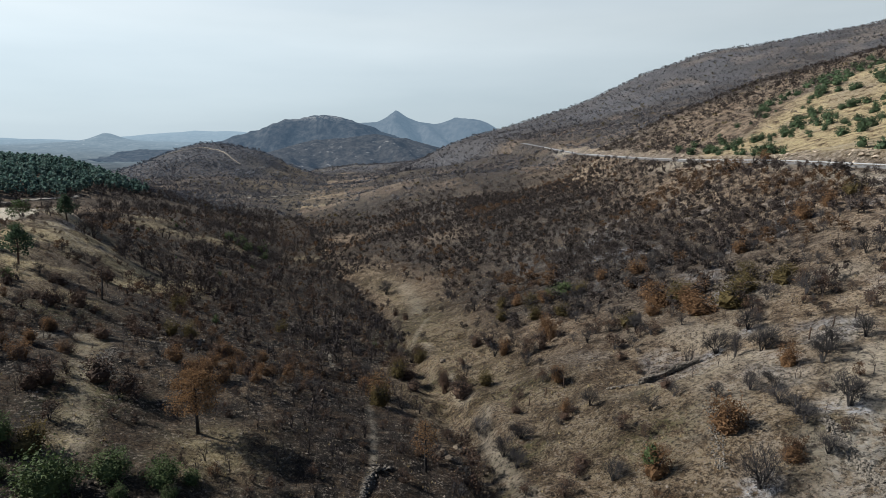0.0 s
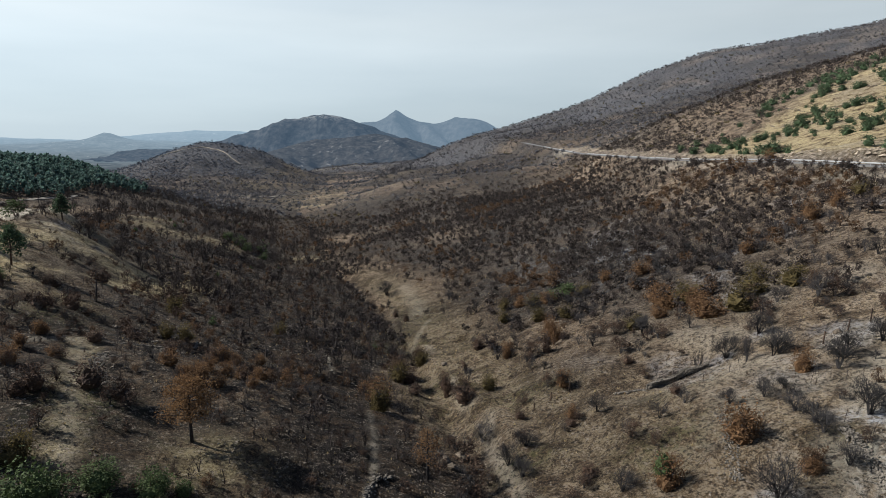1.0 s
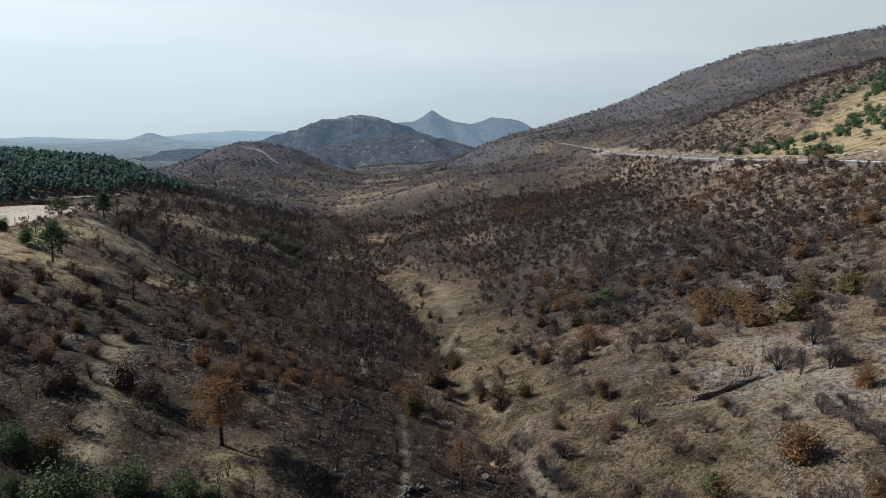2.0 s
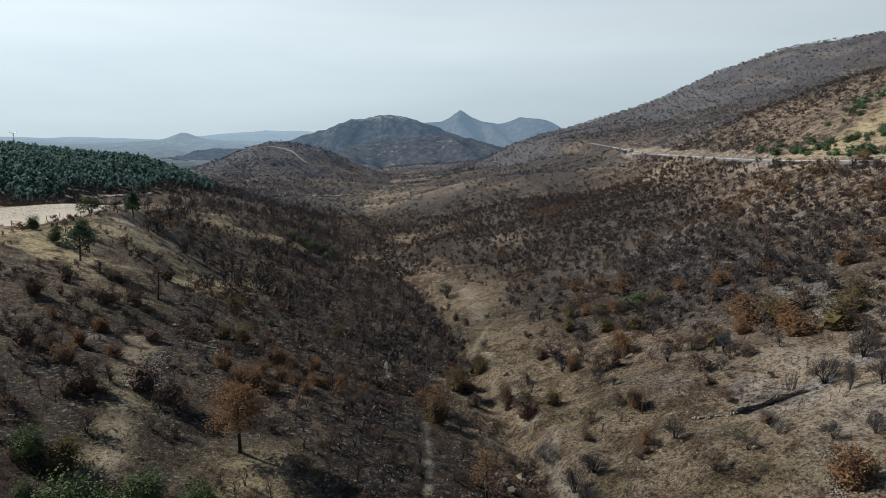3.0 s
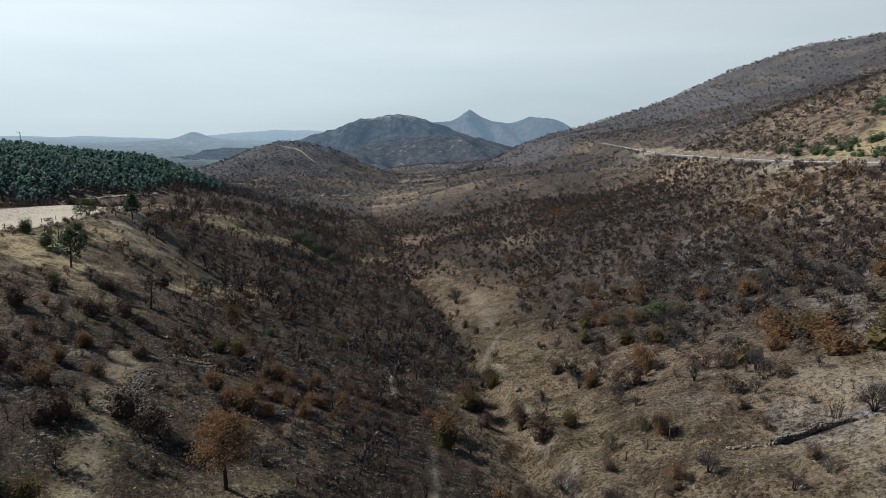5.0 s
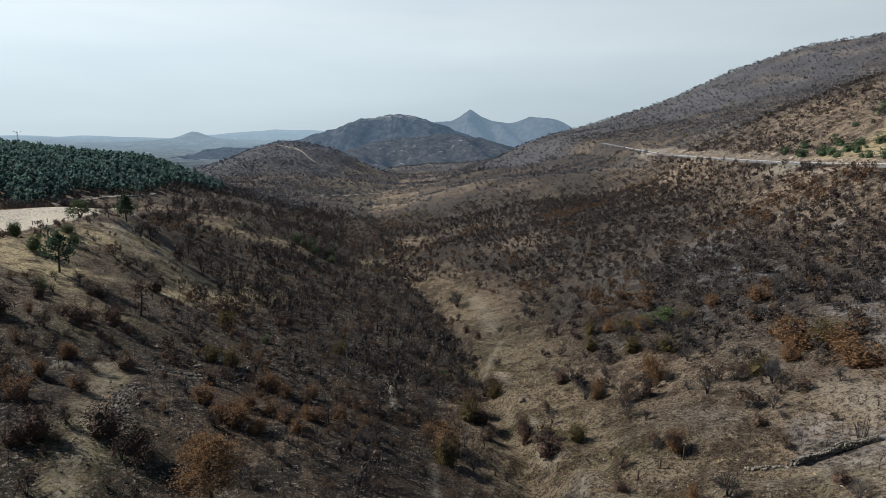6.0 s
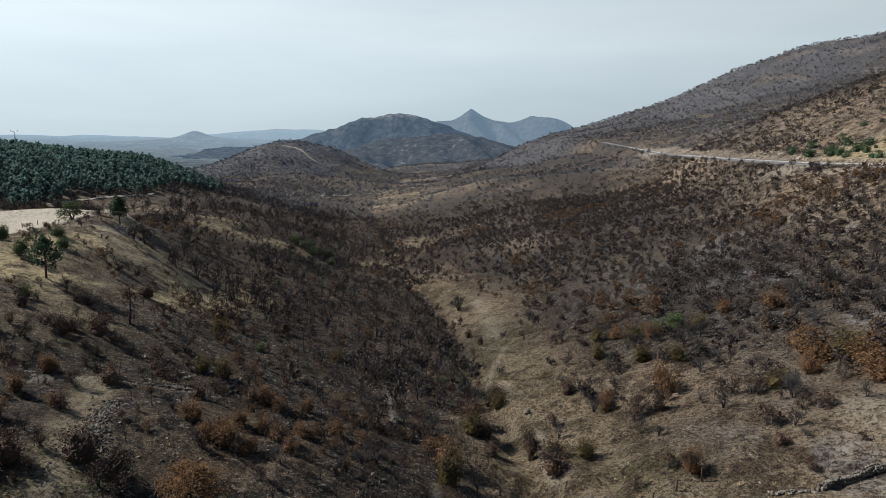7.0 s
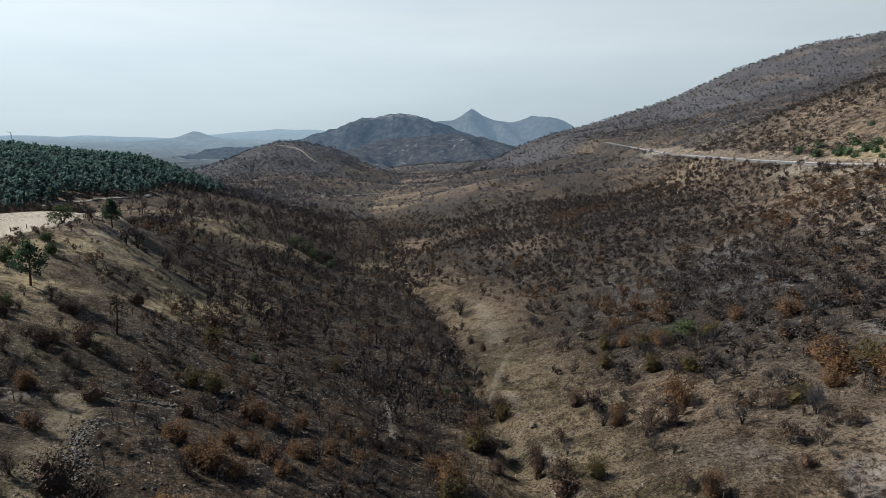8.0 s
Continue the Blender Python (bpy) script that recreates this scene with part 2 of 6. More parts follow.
def varied(name, low, high, spread=0.35, per="island", roughness=0.9, scale=3.0, thin=0.0):
    """A rough surface between two colours, with grain, that varies from piece to piece."""
    m, t, b = nodes_of(name)
    p = place_of(t)
    n = noise_node(t, scale, 5, 0.65, p)
    base = mixed(t, ramp(t, n.outputs["Fac"], 0.35, 0.65), low, high)
    if per == "island":
        r = t.nodes.new("ShaderNodeNewGeometry").outputs["Random Per Island"]
    else:
        r = t.nodes.new("ShaderNodeObjectInfo").outputs["Random"]
    hue = t.nodes.new("ShaderNodeHueSaturation")
    v = t.nodes.new("ShaderNodeMapRange")
    v.inputs["To Min"].default_value, v.inputs["To Max"].default_value = 1 - spread, 1 + spread
    t.links.new(r, v.inputs["Value"])
    t.links.new(v.outputs[0], hue.inputs["Value"])
    t.links.new(base, hue.inputs["Color"])
    t.links.new(hue.outputs[0], b.inputs["Base Color"])
    b.inputs["Roughness"].default_value = roughness
    if thin:
        # leaves let part of the sun through
        glow = t.nodes.new("ShaderNodeBsdfTranslucent")
        t.links.new(hue.outputs[0], glow.inputs["Color"])
        both = t.nodes.new("ShaderNodeMixShader")
        both.inputs[0].default_value = thin
        t.links.new(b.outputs[0], both.inputs[1])
        t.links.new(glow.outputs[0], both.inputs[2])
        t.links.new(both.outputs[0], t.nodes["Material Output"].inputs["Surface"])
    return m


def ground_material():
    m, t, b = nodes_of("burnt_ground")
    p = place_of(t)
    wide, mid, fine = noise_node(t, 0.035, 5, 0.6, p), noise_node(t, 0.25, 7, 0.7, p), noise_node(t, 1.1, 7, 0.75, p)
    grit = noise_node(t, 4.5, 4, 0.75, p)
    both = math_node(t, "ADD", math_node(t, "MULTIPLY", fine.outputs["Fac"], 0.5), math_node(t, "MULTIPLY", grit.outputs["Fac"], 0.5))
    speck = ramp(t, both, 0.465, 0.53)
    lean = mixed(t, speck, SOIL_DARK, SOIL)
    rich = mixed(t, speck, SOIL, SOIL_PALE)
    c = mixed(t, ramp(t, math_node(t, "ADD", math_node(t, "MULTIPLY", wide.outputs["Fac"], 0.3), math_node(t, "MULTIPLY", mid.outputs["Fac"], 0.7)), 0.45, 0.55), lean, rich)
    # soot, left where the fire was hottest
    soot = math_node(t, "MULTIPLY", attribute(t, "burn"), ramp(t, math_node(t, "ADD", math_node(t, "MULTIPLY", mid.outputs["Fac"], 0.55), math_node(t, "MULTIPLY", fine.outputs["Fac"], 0.45)), 0.40, 0.52))
    c = mixed(t, soot, c, SOOT_AND_SHADE)
    # far burnt slopes: distance haze is put into a blue-grey base colour
    c = mixed(t, attribute(t, "haze_tint"), c, mixed(t, ramp(t, math_node(t, "ADD", math_node(t, "MULTIPLY", mid.outputs["Fac"], 0.6), math_node(t, "MULTIPLY", fine.outputs["Fac"], 0.4)), 0.44, 0.56), HAZED_GROUND_DARK, HAZED_GROUND))
    # straw, new grass, bare dirt, ash and rock
    straw = mixed(t, speck, STRAW_DARK, STRAW)
    c = mixed(t, math_node(t, "MULTIPLY", attribute(t, "straw"), ramp(t, mid.outputs["Fac"], 0.36, 0.56)), c, straw)
    c = mixed(t, math_node(t, "MULTIPLY", attribute(t, "grass"), ramp(t, fine.outputs["Fac"], 0.42, 0.62)), c, GRASS)
    c = mixed(t, math_node(t, "MULTIPLY", attribute(t, "dirt"), ramp(t, fine.outputs["Fac"], 0.25, 0.5)), c, mixed(t, mid.outputs["Fac"], DIRT, DIRT_PALE))
    c = mixed(t, math_node(t, "MULTIPLY", attribute(t, "ash"), ramp(t, fine.outputs["Fac"], 0.40, 0.60)), c, ASH_AND_HAZE)
    vor = t.nodes.new("ShaderNodeTexVoronoi")
    vor.inputs["Scale"].default_value = 0.6
    t.links.new(p, vor.inputs["Vector"])
    rock = mixed(t, ramp(t, vor.outputs["Distance"], 0.15, 0.6), ROCK, ROCK_DARK)
    c = mixed(t, math_node(t, "MULTIPLY", attribute(t, "rock"), ramp(t, mid.outputs["Fac"], 0.40, 0.55)), c, rock)
    # pebbles, charred crumbs, and the shade between clods painted as dark specks
    tiny = noise_node(t, 2.0, 6, 0.8, p)
    chips = noise_node(t, 1.7, 8, 0.85, p)
    c = mixed(t, math_node(t, "MULTIPLY", ramp(t, chips.outputs["Fac"], 0.53, 0.60), math_node(t, "SUBTRACT", ramp(t, mid.outputs["Fac"], 0.36, 0.60), attribute(t, "haze_tint"))), c, mixed(t, grit.outputs["Fac"], ROCK_DARK, ROCK))
    c = mixed(t, math_node(t, "MULTIPLY", ramp(t, tiny.outputs["Fac"], 0.425, 0.475, (1, 1, 1, 1), (0, 0, 0, 1)), math_node(t, "SUBTRACT", 0.85, math_node(t, "MULTIPLY", attribute(t, "straw"), 0.7))), c, SOOT_AND_SHADE)
    t.links.new(c, b.inputs["Base Color"])
    b.inputs["Roughness"].default_value = 0.95
    b.inputs["Specular IOR Level"].default_value = 0.1
    relief(t, b, math_node(t, "ADD", math_node(t, "MULTIPLY", fine.outputs["Fac"], 0.7), math_node(t, "MULTIPLY", grit.outputs["Fac"], 0.3)), 1.0, 3.0)
    return m


SOIL_DARK, SOIL, SOIL_PALE = (0.027, 0.019, 0.0125), (0.147, 0.098, 0.058), (0.47, 0.365, 0.25)
HAZED_GROUND_DARK, HAZED_GROUND = (0.054, 0.056, 0.063), (0.106, 0.105, 0.110)
SOOT_AND_SHADE, ASH_AND_HAZE = (0.018, 0.0155, 0.013), (0.46, 0.47, 0.495)
STRAW_DARK, STRAW, GRASS = (0.30, 0.235, 0.125), (0.60, 0.50, 0.29), (0.095, 0.10, 0.038)
DIRT, DIRT_PALE, ROCK, ROCK_DARK = (0.50, 0.445, 0.35), (0.72, 0.66, 0.54), (0.44, 0.38, 0.31), (0.17, 0.14, 0.11)

GROUND = ground_material()
CHAR = varied("charred_wood", (0.018, 0.017, 0.017), (0.048, 0.044, 0.043), 0.4, "object")
CHAR_FAR = varied("charred_twigs", (0.022, 0.018, 0.0165), (0.060, 0.047, 0.041), 0.5)
# burnt plants far off, paled and blued in colour to stand in for haze
HAZED_CHAR = varied("hazed_charred_twigs", (0.058, 0.059, 0.067), (0.100, 0.100, 0.109), 0.3)
HAZED_BROWN = varied("hazed_scorched_leaves", (0.064, 0.059, 0.060), (0.112, 0.100, 0.097), 0.3)
BARK = varied("scorched_bark", (0.035, 0.025, 0.02), (0.10, 0.065, 0.045), 0.3, "object")
BROWN = varied("scorched_leaves", (0.032, 0.020, 0.014), (0.085, 0.052, 0.033), 0.5, thin=0.1, scale=0.3)
GREY_BROWN = varied("grey_scorched_leaves", (0.020, 0.016, 0.014), (0.056, 0.043, 0.036), 0.5, thin=0.1, scale=0.3)
RUST = varied("rust_leaves", (0.055, 0.034, 0.02), (0.11, 0.064, 0.033), 0.45, thin=0.3, scale=0.3)
RUST_DULL = varied("rusty_needles", (0.086, 0.048, 0.023), (0.160, 0.092, 0.045), 0.45, thin=0.35)
ORANGE = varied("orange_needles", (0.105, 0.06, 0.029), (0.20, 0.118, 0.056), 0.4, thin=0.4)
# pines of the far hill, with the blue of haze in the colour
HAZED_PINES = varied("hazed_pine_needles", (0.080, 0.095, 0.118), (0.112, 0.128, 0.152), 0.2)
DARK_ROCK = varied("weathered_rock", (0.045, 0.036, 0.027), (0.12, 0.096, 0.07), 0.3, "object", 0.95, 2.2)
WALL_STONE = varied("wall_stone", (0.055, 0.049, 0.041), (0.145, 0.128, 0.105), 0.3, "object", 0.93, 3.0)
ZINC = varied("galvanised_steel", (0.26, 0.27, 0.27), (0.36, 0.37, 0.37), 0.1, "object", 0.5, 1.5)
CAR_PAINT = varied("dark_car_paint", (0.02, 0.022, 0.026), (0.025, 0.027, 0.03), 0.05, "object", 0.3, 1.0)
CUT_ROCK = varied("cut_rock", (0.17, 0.138, 0.10), (0.33, 0.275, 0.21), 0.3, "island", 0.92, 1.0)
PALE_DIRT = varied("track_dirt", (0.11, 0.10, 0.085), (0.19, 0.17, 0.14), 0.1, "object", 0.95, 0.5)
OLIVE = varied("singed_leaves", (0.050, 0.042, 0.017), (0.105, 0.078, 0.030), 0.45, thin=0.4)
GREEN = varied("oak_leaves", (0.034, 0.052, 0.019), (0.074, 0.102, 0.036), 0.4, thin=0.15, scale=1.5)
OAK = varied("holm_oak_leaves", (0.026, 0.046, 0.022), (0.060, 0.092, 0.044), 0.35, scale=0.3)
NEEDLES = varied("pine_needles", (0.026, 0.044, 0.025), (0.048, 0.074, 0.040), 0.4, thin=0.35)
# lighter, bluer version of the pine needles: the ridge's haze is in the colour
HAZED_NEEDLES = varied("hazed_ridge_needles", (0.050, 0.090, 0.078), (0.088, 0.138, 0.116), 0.5, thin=0.4, scale=0.2)
STONE = varied("field_stone", (0.075, 0.062, 0.048), (0.19, 0.16, 0.125), 0.45, "island", 0.92, 2.2)
STRAW_BLADES = varied("dry_grass", (0.24, 0.18, 0.09), (0.42, 0.33, 0.17), 0.35)


# --- meshes ---
def mesh_of(name, verts, faces, materials, index=None, smooth=False):
    """A mesh from arrays: corners, triangles or quads, and a material number a face."""
    me = bpy.data.meshes.new(name)
    verts, faces = np.asarray(verts, np.float32), np.asarray(faces, np.int32)
    k = faces.shape[1]
    me.vertices.add(len(verts))
    me.vertices.foreach_set("co", verts.ravel())
    me.loops.add(faces.size)
    me.loops.foreach_set("vertex_index", faces.ravel())
    me.polygons.add(len(faces))
    me.polygons.foreach_set("loop_start", np.arange(0, faces.size, k, dtype=np.int32))
    me.polygons.foreach_set("loop_total", np.full(len(faces), k, np.int32))
    for m in materials:
        me.materials.append(m)
    if index is not None:
        me.polygons.foreach_set("material_index", np.asarray(index, np.int32))
    me.polygons.foreach_set("use_smooth", np.full(len(faces), smooth))
    me.update(calc_edges=True)
    return me


def part(name, bm, material, parent, label=""):
    """Links a bmesh, or a finished mesh, as one mesh object under a thing or a part."""
    if isinstance(bm, bmesh.types.BMesh):
        me = bpy.data.meshes.new(name)
        bm.to_mesh(me)
        bm.free()
        me.materials.append(material)
    else:
        me = bm
    ob = new(name, me)
    ob.parent = parent
    return tagged(ob, label)


class Soup:
    """Triangles gathered piece by piece."""

    def __init__(self):
        self.v, self.f, self.n = [], [], 0

    def add(self, v, f):
        self.v.append(np.asarray(v, float))
        self.f.append(np.asarray(f, int) + self.n)
        self.n += len(v)

    def arrays(self):
        return np.concatenate(self.v), np.concatenate(self.f)

    def stick(self, points, radii, sides=3):
        """A tapered, bent round bar through the points."""
        points = np.asarray(points, float)
        rings = []
        for i, p in enumerate(points):
            d = points[min(i + 1, len(points) - 1)] - points[max(i - 1, 0)]
            d = d / (np.linalg.norm(d) + 1e-9)
            a = np.cross(d, (0.31, 0.93, 0.2))
            a /= np.linalg.norm(a) + 1e-9
            b = np.cross(d, a)
            ang = np.arange(sides) * 2 * np.pi / sides
            rings.append(p + radii[i] * (np.cos(ang)[:, None] * a + np.sin(ang)[:, None] * b))
        f = []
        for i in range(len(points) - 1):
            for k in range(sides):
                a, b = i * sides + k, i * sides + (k + 1) % sides
                f += [(a, b, b + sides), (a, b + sides, a + sides)]
        f += [(0, k + 1, k) for k in range(1, sides - 1)]
        self.add(np.concatenate(rings), f)

    def leaf(self, p, size, rng, up=0.0):
        """A folded tuft of leaves."""
        d = rng.normal(size=3)
        d[2] = d[2] * 0.8 + up
        d /= np.linalg.norm(d) + 1e-9
        s = np.cross(d, rng.normal(size=3))
        s /= np.linalg.norm(s) + 1e-9
        n = np.cross(d, s)
        l, w = size * rng.uniform(0.7, 1.3), size * rng.uniform(0.35, 0.6)
        self.add([p - d * l * 0.5, p + s * w + n * w * 0.4, p + d * l * 0.5, p - s * w + n * w * 0.4], [(0, 1, 2), (0, 2, 3)])


def bare_bush(seed, stems, twigs, spread=0.55, sides=3):
    """A burnt bush or small oak, 1 m high: bare forking stems."""
    rng, s = np.random.RandomState(seed), Soup()
    for _ in range(stems):
        a, r, h = rng.uniform(0, 6.283), spread * math.sqrt(rng.uniform(0.05, 1)), rng.uniform(0.65, 1.0)
        tip = np.array([math.cos(a) * r, math.sin(a) * r, h * (1.05 - 0.45 * (r / spread) ** 2)])
        foot = np.array([math.cos(a) * 0.05, math.sin(a) * 0.05, -0.04])
        bend = foot * 0.5 + tip * 0.5 + np.array([math.cos(a) * 0.03, math.sin(a) * 0.03, 0.06]) + rng.normal(0, 0.03, 3)
        s.stick([foot, bend, tip], [0.022, 0.015, 0.006], sides)
        for _ in range(twigs):
            u = rng.uniform(0.35, 0.95)
            p = foot * (1 - u) ** 2 + 2 * bend * u * (1 - u) + tip * u * u
            d = rng.normal(size=3) * 0.5 + (tip - foot) * 0.6
            d = d / np.linalg.norm(d) * rng.uniform(0.12, 0.3)
            q = np.cross(d, (0.2, 0.5, 0.8))
            q = q / np.linalg.norm(q) * 0.008
            w = np.cross(d, q)
            w = w / np.linalg.norm(w) * 0.008
            s.add([p + q, p - q * 0.5 + w, p - q * 0.5 - w, p + d], [(0, 1, 3), (1, 2, 3), (2, 0, 3)])
    return s.arrays()


def burnt_oak(seed, trunks, limbs, twigs, sides=3, plain=False, thick=1.0):
    """A burnt small oak, 1 m high: a few stems, spreading limbs and a haze of twigs."""
    rng, s = np.random.RandomState(seed), Soup()
    for k in range(trunks):
        a = k * 6.283 / trunks + rng.uniform(-0.5, 0.5)
        way = np.array([math.cos(a), math.sin(a), 0])
        foot, fork = way * 0.04 + (0, 0, -0.04), way * rng.uniform(0.08, 0.2) + (0, 0, rng.uniform(0.3, 0.5))
        if plain:
            s.stick([foot, fork], [0.03 * thick, 0.018 * thick], sides)
        else:
            s.stick([foot, foot * 0.5 + fork * 0.5 + rng.normal(0, 0.015, 3), fork], [0.026, 0.02, 0.014], sides + 1)
        for _ in range(limbs):
            d = rng.normal(size=3) * (0.36, 0.36, 0.2) + (way[0] * 0.16, way[1] * 0.16, 0.36)
            tip = fork + d * rng.uniform(0.7, 1.2)
            tip[2] = min(tip[2], 1.0)
            bend = (fork + tip) / 2 + rng.normal(0, 0.03, 3)
            if plain:
                s.stick([fork, tip], [0.014 * thick, 0.006 * thick], sides)
            else:
                s.stick([fork, bend, tip], [0.013, 0.009, 0.004], sides)
            for _ in range(twigs):
                u = rng.uniform(0.25, 1.0)
                p = fork * (1 - u) + tip * u + rng.normal(0, 0.012, 3)
                e = rng.normal(size=3) * 0.6 + d * 1.2 + (0, 0, 0.25)
                e = e / np.linalg.norm(e) * rng.uniform(0.1, 0.26)
                q = np.cross(e, (0.2, 0.5, 0.8))
                q = q / np.linalg.norm(q) * 0.007 * thick
                w = np.cross(e, q)
                w = w / np.linalg.norm(w) * 0.007 * thick
                s.add([p + q, p - q * 0.5 + w, p - q * 0.5 - w, p + e], [(0, 1, 3), (1, 2, 3), (2, 0, 3)])
    return s.arrays()


def leaf_bush(seed, lumps, leaves, size, tall=0.8, wide=0.5):
    """A leafy bush 1 m high: tufts round uneven lumps."""
    rng, s = np.random.RandomState(seed), Soup()
    for _ in range(lumps):
        d = rng.normal(size=3)
        d = d / np.linalg.norm(d) * rng.uniform(0.1, 1) ** 0.4
        c = np.array([d[0] * wide * 0.72, d[1] * wide * 0.72, 0.16 + abs(d[2]) * (tall - 0.16)])
        k = rng.uniform(0.14, 0.26)
        for _ in range(leaves):
            d = rng.normal(size=3)
            d = d / np.linalg.norm(d) * k * rng.uniform(0.6, 1.05)
            s.leaf(c + d * (1, 1, 0.85), size, rng)
    return s.arrays()


def dome_bush(seed, leaves, size, tall=0.95, wide=0.5, rings=4, core=0.72, inner=0.72):
    """A compact rounded bush 1 m high: tufts on a lumpy dome of packed twigs, down to the ground."""
    rng, s = np.random.RandomState(seed), Soup()
    knobs = rng.normal(size=(11, 3)) * (1, 1, 0.8) + (0, 0, 0.25)
    knobs /= np.linalg.norm(knobs, axis=1)[:, None]
    spokes = rings * 2 + 1
    v, f = [], []
    for i in range(rings):
        for j in range(spokes):
            e, a = math.pi / 2 * i / rings, 6.283 * (j + 0.5 * (i % 2)) / spokes
            d = np.array([math.cos(e) * math.cos(a), math.cos(e) * math.sin(a), math.sin(e)])
            k = core * (0.66 + 0.40 * max(0.0, float((knobs @ d).max())) ** 7) * rng.uniform(0.8, 1.12) * (0.8 if i == 0 else 1)
            v.append((d[0] * wide * k, d[1] * wide * k, tall * (0.10 + 0.80 * d[2] * k) if i else 0.02))
    v.append((0, 0, tall * core * 0.8))
    for i in range(rings - 1):
        for j in range(spokes):
            a, c = i * spokes + j, i * spokes + (j + 1) % spokes
            f += [(a, c, c + spokes), (a, c + spokes, a + spokes)]
    f += [((rings - 1) * spokes + j, (rings - 1) * spokes + (j + 1) % spokes, rings * spokes) for j in range(spokes)]
    s.add(v, f)
    for _ in range(leaves):
        d = rng.normal(size=3)
        d /= np.linalg.norm(d)
        d[2] = abs(d[2]) * 1.15 - 0.35 * rng.uniform(0, 1)
        k = (0.66 + 0.40 * max(0.0, float((knobs @ d).max())) ** 7) * rng.uniform(inner, 1.06)
        s.leaf(np.array([d[0] * wide * k, d[1] * wide * k, tall * max(0.03, 0.16 + 0.80 * d[2] * k)]), size, rng, 0.2)
    return s.arrays()


def twiggy(seed, stems, twigs, leaves=0, leaf=0.07, wide=0.5, low=0.3, thin=0.009, lumps=8):
    """A burnt bush or small oak 1 m high: stems, a haze of fine twigs in uneven clumps and what is left of the leaves."""
    rng, s = np.random.RandomState(seed), Soup()
    a, r, v = rng.uniform(0, 6.283, lumps), wide * 0.74 * np.sqrt(rng.uniform(0, 1, lumps)), rng.uniform(0, 1, lumps)
    heart = np.stack([np.cos(a) * r, np.sin(a) * r, low + (0.92 - low) * v * (1 - 0.55 * (r / wide) ** 2)], 1)
    forks = []
    for k in range(stems):
        a = k * 6.283 / stems + rng.uniform(-0.6, 0.6)
        way = np.array([math.cos(a), math.sin(a), 0])
        foot, fork = way * 0.01 + (0, 0, -0.05), way * wide * rng.uniform(0.1, 0.28) + (0, 0, rng.uniform(0.22, 0.42))
        s.stick([foot, fork], [0.026, 0.017], 3)
        forks.append(fork)
    if stems:
        forks = np.array(forks)
        for p in heart:
            fork = forks[np.argmin(np.linalg.norm(forks - p, axis=1))]
            s.stick([fork - (0, 0, 0.02), p + (p - fork) * 0.25], [0.014, 0.005], 3)
    swell = rng.uniform(0.07, 0.13, lumps)

    def spots(n):
        k = rng.randint(0, lumps, n)
        p = heart[k] + np.clip(rng.normal(0, 1, (n, 3)), -1.9, 1.9) * swell[k][:, None]
        p[:, 2] = np.clip(p[:, 2], 0.03, 1.0)
        return p

    if twigs:
        p = spots(twigs)
        d = p - (0, 0, 0.12)
        d = d / (np.linalg.norm(d, axis=1)[:, None] + 1e-6) + rng.normal(0, 0.42, (twigs, 3))
        d *= rng.uniform(0.08, 0.22, (twigs, 1))
        q = np.cross(d, rng.normal(size=(twigs, 3)))
        q *= thin / (np.linalg.norm(q, axis=1)[:, None] + 1e-6)
        s.add(np.stack([p - d * 0.4 - q, p - d * 0.4 + q, p + d * 0.6], 1).reshape(-1, 3), np.arange(twigs * 3).reshape(-1, 3))
    if leaves:
        p = spots(leaves)[:, None, :] + rng.normal(0, leaf * 0.5, (leaves, 3, 3))
        p[:, :, 2] = np.maximum(p[:, :, 2], 0.01)
        s.add(p.reshape(-1, 3), np.arange(leaves * 3).reshape(-1, 3))
    return s.arrays()


def lobed(seed, leaves, size):
    """The foliage of a compact bush 1 m high, in many small rounded lobes down to the ground."""
    v, f = dome_bush(seed, leaves // 3, size, rings=6, core=0.68, inner=0.7)
    w, e = twiggy(seed + 1, 0, 0, leaves * 2 // 3, size, 0.5, 0.14, 0, 18)
    return np.concatenate([v, w]), np.concatenate([f, e + len(v)])


def pine_parts(seed, limbs, tufts, size, crown_low=0.35, wide=0.32, flat=0.0, trunk_sides=6):
    """A pine 1 m high: its wood and its needles."""
    rng, wood, green = np.random.RandomState(seed), Soup(), Soup()
    lean = rng.normal(0, 0.02, 2)
    wood.stick([(0, 0, -0.03), (lean[0], lean[1], 0.45), (lean[0] * 1.5, lean[1] * 1.5, 0.97)], [0.028, 0.02, 0.005], trunk_sides)
    for i in range(limbs):
        u = (i + rng.uniform(0, 1)) / limbs
        h = crown_low + (0.95 - crown_low) * u
        a = i * 2.4 + rng.uniform(-0.5, 0.5)
        body = (1 - u) ** (0.6 if flat == 0 else 0.35) if u > 0.25 else 0.72 + u
        r = wide * body * rng.uniform(0.7, 1.1)
        foot = np.array([lean[0], lean[1], h - 0.03])
        tip = foot + np.array([math.cos(a) * r, math.sin(a) * r, r * rng.uniform(0.15, 0.5)])
        wood.stick([foot, (foot + tip) / 2 + (0, 0, -0.01), tip], [0.009, 0.006, 0.003], 3)
        for _ in range(tufts):
            w = rng.uniform(0.45, 1.08)
            green.leaf(foot + (tip - foot) * w + rng.normal(0, 0.042, 3), size, rng, 0.5)
    return wood.arrays(), green.arrays()


